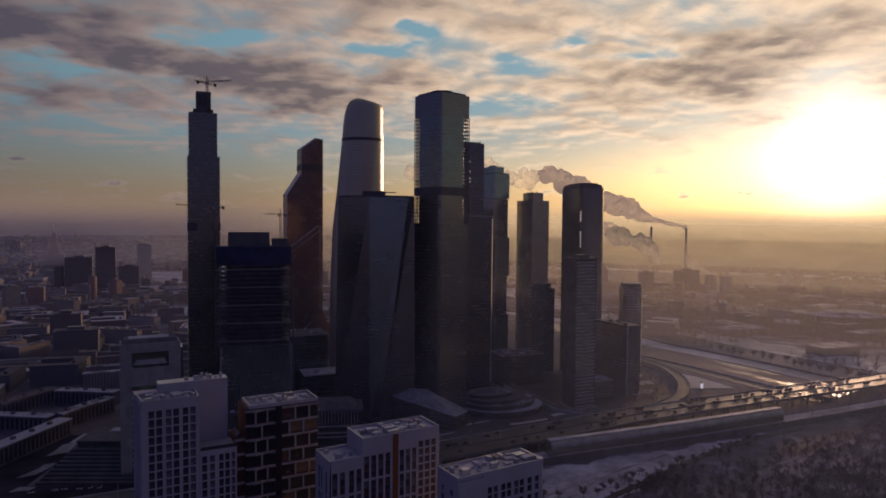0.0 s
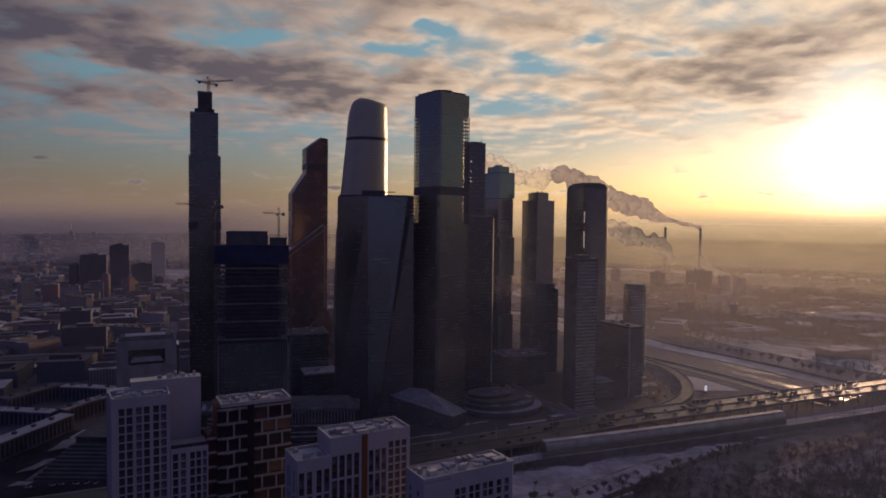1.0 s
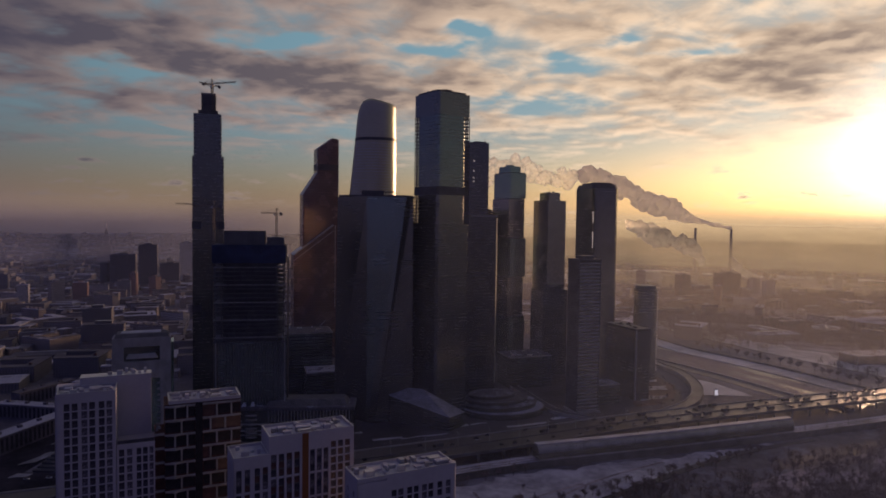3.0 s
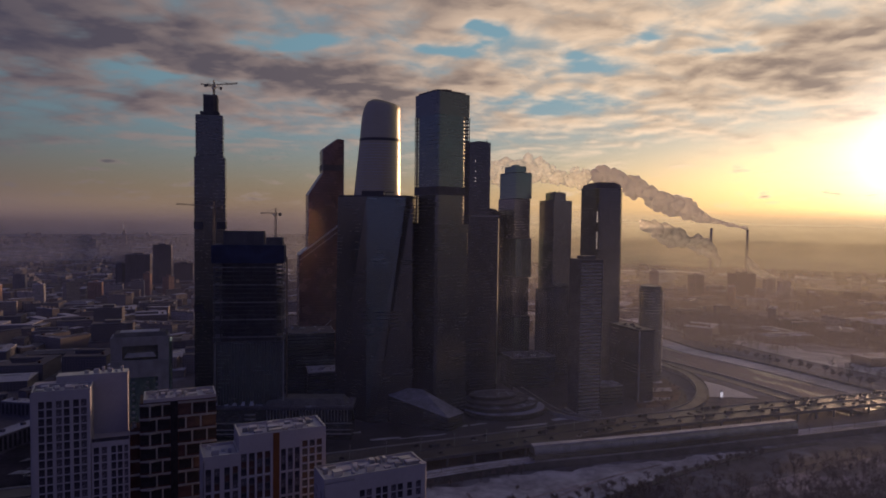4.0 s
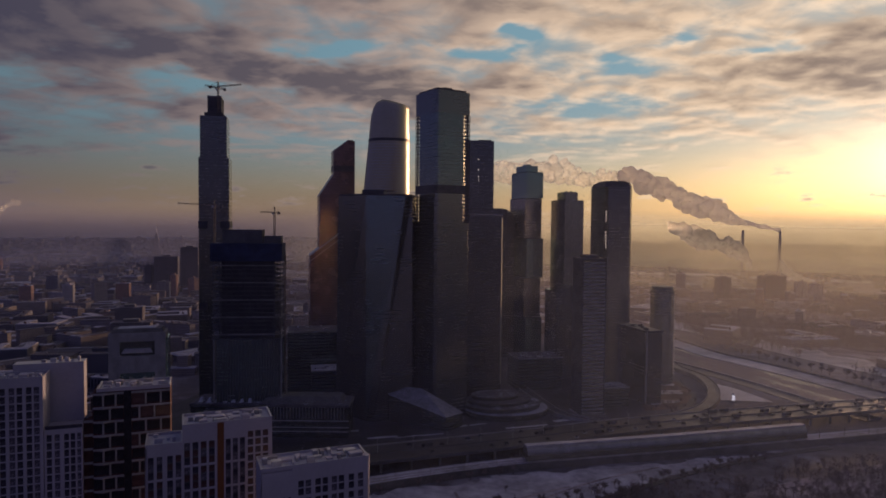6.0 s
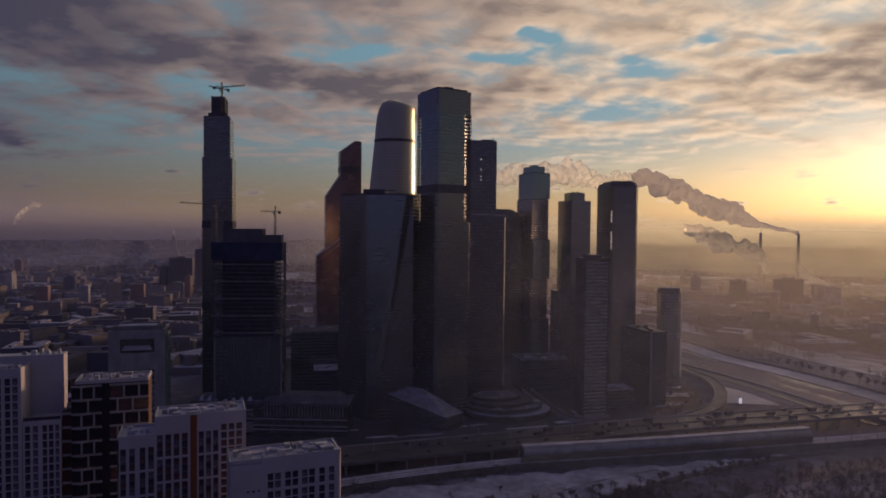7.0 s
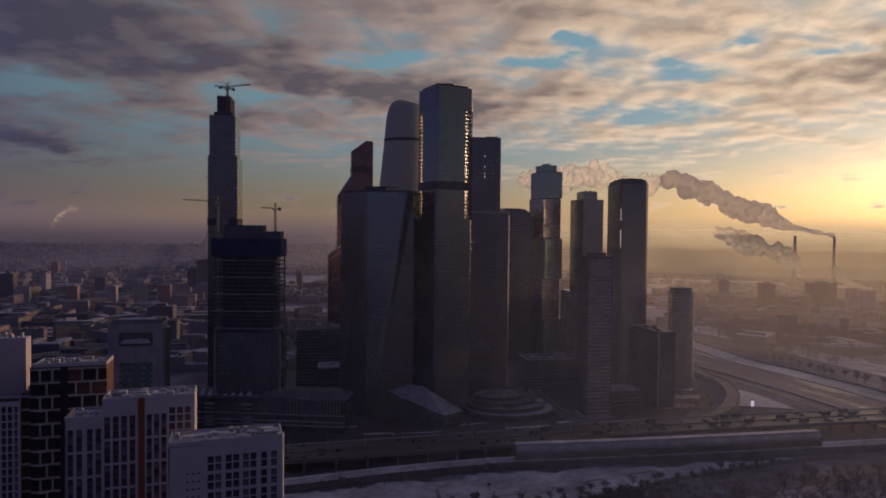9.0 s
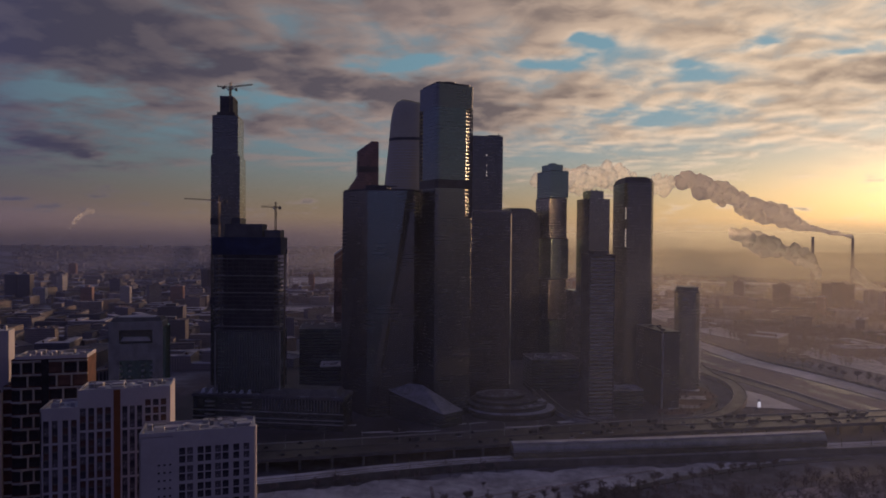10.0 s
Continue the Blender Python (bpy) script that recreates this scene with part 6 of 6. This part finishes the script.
def dark_tower(x, y, w, d, h, wall, label):
    t = thing("apartment_tower", pose(x, y, 0, 0, 0, 22), label, "building", "distant towers")
    part("wall", shape((prism, block(w, d), 0, h)), WALLS[wall], t)
    part("roof", shape((prism, block(w + 1, d + 1), h, h + 1.5)), CITY_ROOF, t)
    part("plant_room", shape((prism, block(w * 0.4, d * 0.5), h + 1.5, h + 6)), WALLS[wall], t)


dark_tower(-1045, 1950, 70, 40, 100, 2, "broad dark apartment block in the distance")
dark_tower(-967, 1950, 52, 40, 130, 2, "tall dark apartment tower in the distance")
dark_tower(-905, 1960, 55, 36, 74, 2, "dark apartment block in the distance")
# Paler wall colour stands in for the sunlit face.
dark_tower(-965, 2210, 44, 30, 128, 4, "tall distant apartment tower, walls paled for its lit face")
dark_tower(-1400, 1500, 32, 26, 76, 2, "dark twin apartment tower")
dark_tower(-1358, 1500, 30, 26, 76, 2, "dark twin apartment tower")
dark_tower(-640, 1130, 46, 30, 52, 2, "dark apartment block in the older quarter")
dark_tower(-560, 1010, 60, 26, 44, 2, "dark broad apartment block in the older quarter")
dark_tower(620, 1900, 30, 30, 70, 2, "lone dark tower among the woods")
dark_tower(800, 2050, 70, 40, 66, 2, "dark broad block among the woods")


def university():
    t = thing("university_tower", pose(-1618, 2850, 0, 0, 0, 25) @ Matrix.Diagonal((0.5, 0.5, 0.88, 1)), "distant pale tiered university tower with a spire painted sun-bright", "tower")
    for name, w, z0, z1 in (("wing", 150, 0, 70), ("side_block", 80, 70, 100), ("shaft", 44, 100, 150), ("tier", 28, 150, 168), ("lantern", 14, 168, 178)):
        part(name, shape((prism, block(w, w * 0.5 if w > 50 else w), z0, z1)), WALLS[1], t)
    # Near-white spire colour puts the sun's glint into the surface.
    part("spire", shape((solid, [(x, y, 178) for x, y in ring(4, 4, 8)], [(x, y, 216) for x, y in ring(0.6, 0.6, 8)])), surface("sunlit_spire", (0.8, 0.74, 0.62), 0.5, 0.1), t)


university()
tagged(part("arena", shape((prism, ring(85, 50, 36, 880, 1380), 0, 22)), WALLS[0]), "wide low arena with pale curved walls", "arena")
part("roof", shape((solid, [(x, y, 22) for x, y in ring(88, 53, 36, 880, 1380)], [(x, y, 30) for x, y in ring(40, 22, 36, 880, 1380)])), CITY_ROOF, bpy.data.objects["arena"])
for x, y, w, d, h in ((655, 1070, 80, 36, 13), (830, 1220, 110, 30, 12)):
    t = thing("warehouse", pose(x, y, 0, 0, 0, 18), "low warehouse with a snow-covered roof", "warehouse", "warehouses")
    part("wall", shape((prism, block(w, d), 0, h)), PLASTER_DARK, t)
    part("roof", shape((prism, block(w + 1, d + 1), h, h + 1.2)), CITY_ROOF, t)


def joined(name, verts, faces, material, label, category):
    mesh = bpy.data.meshes.new(name)
    mesh.from_pydata(verts, [], faces)
    mesh.materials.append(material)
    return tagged(new(name, mesh), label, category, kind="stuff")


def scatter_boxes(count, spots, seed):
    """Far houses: walls and snow roofs, too many to count."""
    rng = random.Random(seed)
    wv, wf, rv, rf = [], [], [], []
    made_count = 0
    while made_count < count:
        x, y = spots(rng)
        if not free_spot(x, y, 10) or any((x - a) ** 2 + (y - b) ** 2 < 46 * 46 for a, b in taken):
            continue
        made_count += 1
        w, d = rng.uniform(12, 55), rng.uniform(10, 18)
        h = rng.choice((5, 6, 8, 10, 12, 14, 18, 26)) * rng.uniform(0.8, 1.2)
        a = radians(rng.choice((20, 110, 65)) + rng.gauss(0, 6))
        c, s = math.cos(a), math.sin(a)
        for store, faces_, z0, z1, g in ((wv, wf, 0, h, 0), (rv, rf, h, h + 0.9, 0.4)):
            base = len(store)
            for z in (z0, z1):
                for sx, sy in ((-1, -1), (1, -1), (1, 1), (-1, 1)):
                    px, py = sx * (w / 2 + g), sy * (d / 2 + g)
                    store.append((x + c * px - s * py, y + s * px + c * py, z))
            faces_.extend([(base + i, base + (i + 1) % 4, base + 4 + (i + 1) % 4, base + 4 + i) for i in range(4)])
            faces_.append((base + 4, base + 5, base + 6, base + 7))
    far_made = 0
    while far_made < 4200:
        q, r = radians(rng.uniform(-46, 46)), math.sqrt(rng.uniform(3200 ** 2, 4350 ** 2))
        if q > 0 and rng.random() < 0.45:
            continue
        far_made += 1
        x, y = 60 + r * math.sin(q), 100 + r * math.cos(q)
        tall = rng.random() < 0.05
        w, d, h = (rng.uniform(14, 30), 16, rng.uniform(24, 44)) if tall else (rng.uniform(20, 90), rng.uniform(12, 30), rng.uniform(6, 20))
        a = radians(rng.choice((20, 110, 65)) + rng.gauss(0, 8))
        c, s, g = math.cos(a), math.sin(a), land(x, y)
        for store, faces_, z0, z1 in ((wv, wf, g - 6, g + h), (rv, rf, g + h, g + h + 1)):
            base = len(store)
            for z in (z0, z1):
                for sx, sy in ((-1, -1), (1, -1), (1, 1), (-1, 1)):
                    store.append((x + c * sx * w / 2 - s * sy * d / 2, y + s * sx * w / 2 + c * sy * d / 2, z))
            faces_.extend([(base + i, base + (i + 1) % 4, base + 4 + (i + 1) % 4, base + 4 + i) for i in range(4)])
            faces_.append((base + 4, base + 5, base + 6, base + 7))
    joined("distant_houses", wv, wf, WALLS[1], "countless distant low city buildings", "buildings")
    joined("distant_roofs", rv, rf, CITY_ROOF, "snow-covered roofs of the distant city", "roofs")


def town(rng):
    if rng.random() < 0.9:
        y = rng.uniform(650, 3300)
        return -rng.uniform(0.05, 0.95) * y - 100, y
    y = rng.uniform(1500, 3300)
    return rng.uniform(-0.1, 1.0) * y, y


scatter_boxes(2600, town, 99)

# ---- trees ----


def bare_tree(seed, height, limbs, twigs, fine=0.012):
    """A leafless tree as plain vertex and face lists: tapered trunk, limbs and thin twig sprays."""
    rng = random.Random(seed)
    verts, faces = [], []

    def limb(a, b, r0, r1, sides):
        a, b = Vector(a), Vector(b)
        q = (b - a).to_track_quat("Z", "Y").to_matrix()
        base = len(verts)
        for p, r in ((a, r0), (b, r1)):
            for k in range(sides):
                g = 2 * math.pi * k / sides
                verts.append(tuple(p + q @ Vector((r * math.cos(g), r * math.sin(g), 0))))
        for k in range(sides):
            j = (k + 1) % sides
            faces.append((base + k, base + j, base + sides + j))
            faces.append((base + k, base + sides + j, base + sides + k))

    limb((0, 0, -0.3), (0, 0, height * 0.8), height * 0.028, height * 0.008, 5)
    split = len(faces)
    for i in range(limbs):
        z = height * rng.uniform(0.28, 0.72)
        g = rng.uniform(0, 2 * math.pi)
        reach = height * rng.uniform(0.2, 0.4)
        tip = Vector((reach * math.cos(g), reach * math.sin(g), z + height * rng.uniform(0.1, 0.28)))
        limb((0, 0, z), tip, height * 0.012, height * 0.004, 3)
        for _ in range(twigs):
            k = rng.uniform(0.3, 1.1)
            p = Vector((0, 0, z)).lerp(tip, k) + Vector((rng.gauss(0, 1), rng.gauss(0, 1), rng.gauss(0, 1))) * height * 0.05
            out = Vector((rng.gauss(0, 1), rng.gauss(0, 1), abs(rng.gauss(0.6, 0.7)))).normalized() * height * rng.uniform(0.06, 0.15)
            wide = Vector((rng.gauss(0, 1), rng.gauss(0, 1), rng.gauss(0, 1))).normalized() * height * fine
            base = len(verts)
            verts.extend((tuple(p - wide), tuple(p + wide), tuple(p + out)))
            faces.append((base, base + 1, base + 2))
    return np.array(verts), np.array(faces), split


def woodland(name, spots, protos_, label):
    """One mesh of many trees."""
    rng = random.Random(5)
    all_v, all_f, base = [], [], 0
    for x, y, size in spots:
        v, f, _ = protos_[rng.randrange(len(protos_))]
        g = rng.uniform(0, 6.28)
        c, s = math.cos(g) * size, math.sin(g) * size
        placed = np.empty_like(v)
        placed[:, 0], placed[:, 1], placed[:, 2] = x + c * v[:, 0] - s * v[:, 1], y + s * v[:, 0] + c * v[:, 1], v[:, 2] * size
        all_v.append(placed)
        all_f.append(f + base)
        base += len(v)
    v, f = np.concatenate(all_v), np.concatenate(all_f)
    mesh = bpy.data.meshes.new(name)
    mesh.vertices.add(len(v))
    mesh.vertices.foreach_set("co", v.astype(np.float32).ravel())
    mesh.loops.add(len(f) * 3)
    mesh.loops.foreach_set("vertex_index", f.astype(np.int32).ravel())
    mesh.polygons.add(len(f))
    mesh.polygons.foreach_set("loop_start", np.arange(0, len(f) * 3, 3, dtype=np.int32))
    mesh.update(calc_edges=True)
    mesh.materials.append(TWIGS)
    tagged(new(name, mesh), label, "trees", kind="stuff")


near_protos = [bare_tree(i, 10, 10, 16, 0.02) for i in range(6)]
far_protos = [bare_tree(20 + i, 14, 7, 9, 0.03) for i in range(4)]
rng = random.Random(8)
spots = []
while len(spots) < 6000:
    x, y = rng.uniform(110, 900), rng.uniform(400, 900)
    edge = 150 + 0.62 * (y - 440) + 26 * noise.noise(Vector((x * 0.012, y * 0.012, 3)))
    if near_line(x, y, RAIL, 22) or near_line(x, y, HIGHWAY, 30) or near_line(x, y, RIVER[3:], 60):
        continue
    if x < 440 and y > 505 + 0.42 * (x - 60):
        continue
    dense = noise.noise(Vector((x * 0.016, y * 0.016, 0))) * 0.9 + ((x - 110) * 155 - (y - 490) * 190) / 245 / 75
    if rng.random() < dense:
        spots.append((x, y, rng.uniform(0.55, 1.15)))
woodland("woodland", spots, near_protos, "bare dark winter woods beside the railway")
spots = []
while len(spots) < 11500:
    y = rng.uniform(950, 3200)
    x = rng.uniform(-0.75, 1.0) * y
    if rng.random() < 0.5:
        x, y = rng.uniform(400, 1700), rng.uniform(880, 2100)
    dense = noise.noise(Vector((x * 0.0035, y * 0.0035, 9))) + (-0.02 if x > 0.15 * y else -0.12)
    if 880 < y < 2100 and x > 380 and y > 1300 - 1.15 * (x - 560) and y < 1500 + 0.5 * x:
        dense = 0.5 + noise.noise(Vector((x * 0.006, y * 0.006, 2)))
    if rng.random() < dense * 1.5 and free_spot(x, y) and not any((x - a) ** 2 + (y - b) ** 2 < 900 for a, b in taken):
        spots.append((x, y, rng.uniform(0.7, 1.4)))
woodland("woods", spots, far_protos, "bare winter parks and woods of the far city")

spots = [(rng.uniform(214, 292), rng.uniform(765, 945)) for _ in range(150)]
spots = [(x, y, rng.uniform(0.35, 0.75)) for x, y in spots if 205 < x - 0.12 * (y - 850) and not near_line(x, y, RAMP, 10) and noise.noise(Vector((x * 0.05, y * 0.05, 4))) > -0.15]
woodland("bushes", spots, near_protos, "bare trees and bushes inside the slip road")


def single_tree(seed, height):
    v, f, split = bare_tree(seed, height, 15, 30, 0.03)
    t = thing("tree", Matrix(), "bare leafless winter tree standing in snow", "tree", "single trees")
    for name, faces_, material in (("trunk", f[:split], BARK), ("crown", f[split:], TWIGS)):
        kept, places_ = np.unique(faces_, return_inverse=True)
        mesh = bpy.data.meshes.new(name)
        mesh.from_pydata(v[kept].tolist(), [], places_.reshape(faces_.shape).tolist())
        mesh.materials.append(material)
        ob = new(name, mesh)
        ob.parent = t
    return t


trees = [single_tree(60 + i, 9) for i in range(3)]
rng = random.Random(14)
spots = [(x, y) for x, y, _ in along(RIVER[2:7], 15, -104)] + [(x + rng.gauss(0, 4), y + rng.gauss(0, 4)) for x, y, _ in along(((20, 470), (120, 505), (200, 535)), 13, 0)]
bank = len(along(RIVER[2:7], 15, -104))
spots += [(rng.uniform(20, 230), rng.uniform(455, 540)) for _ in range(14)] + [(x + rng.gauss(0, 3), y + rng.gauss(0, 3)) for x, y, _ in along(TRACK[1:5], 7, -6)] + [(x, y) for x, y, _ in along(RAIL[1:4], 15, -15)]
for i, (x, y) in enumerate(spots):
    m = pose(x + rng.gauss(0, 2), y + rng.gauss(0, 2), 0.3, 0, 0, rng.uniform(0, 360)) @ Matrix.Scale(rng.uniform(1.1, 1.7) if i < bank else rng.uniform(0.55, 1.1), 4)
    if i < 3:
        trees[i].matrix_basis = m
    else:
        copied = copy_thing(trees[i % 3], Matrix())
        copied.matrix_basis = m
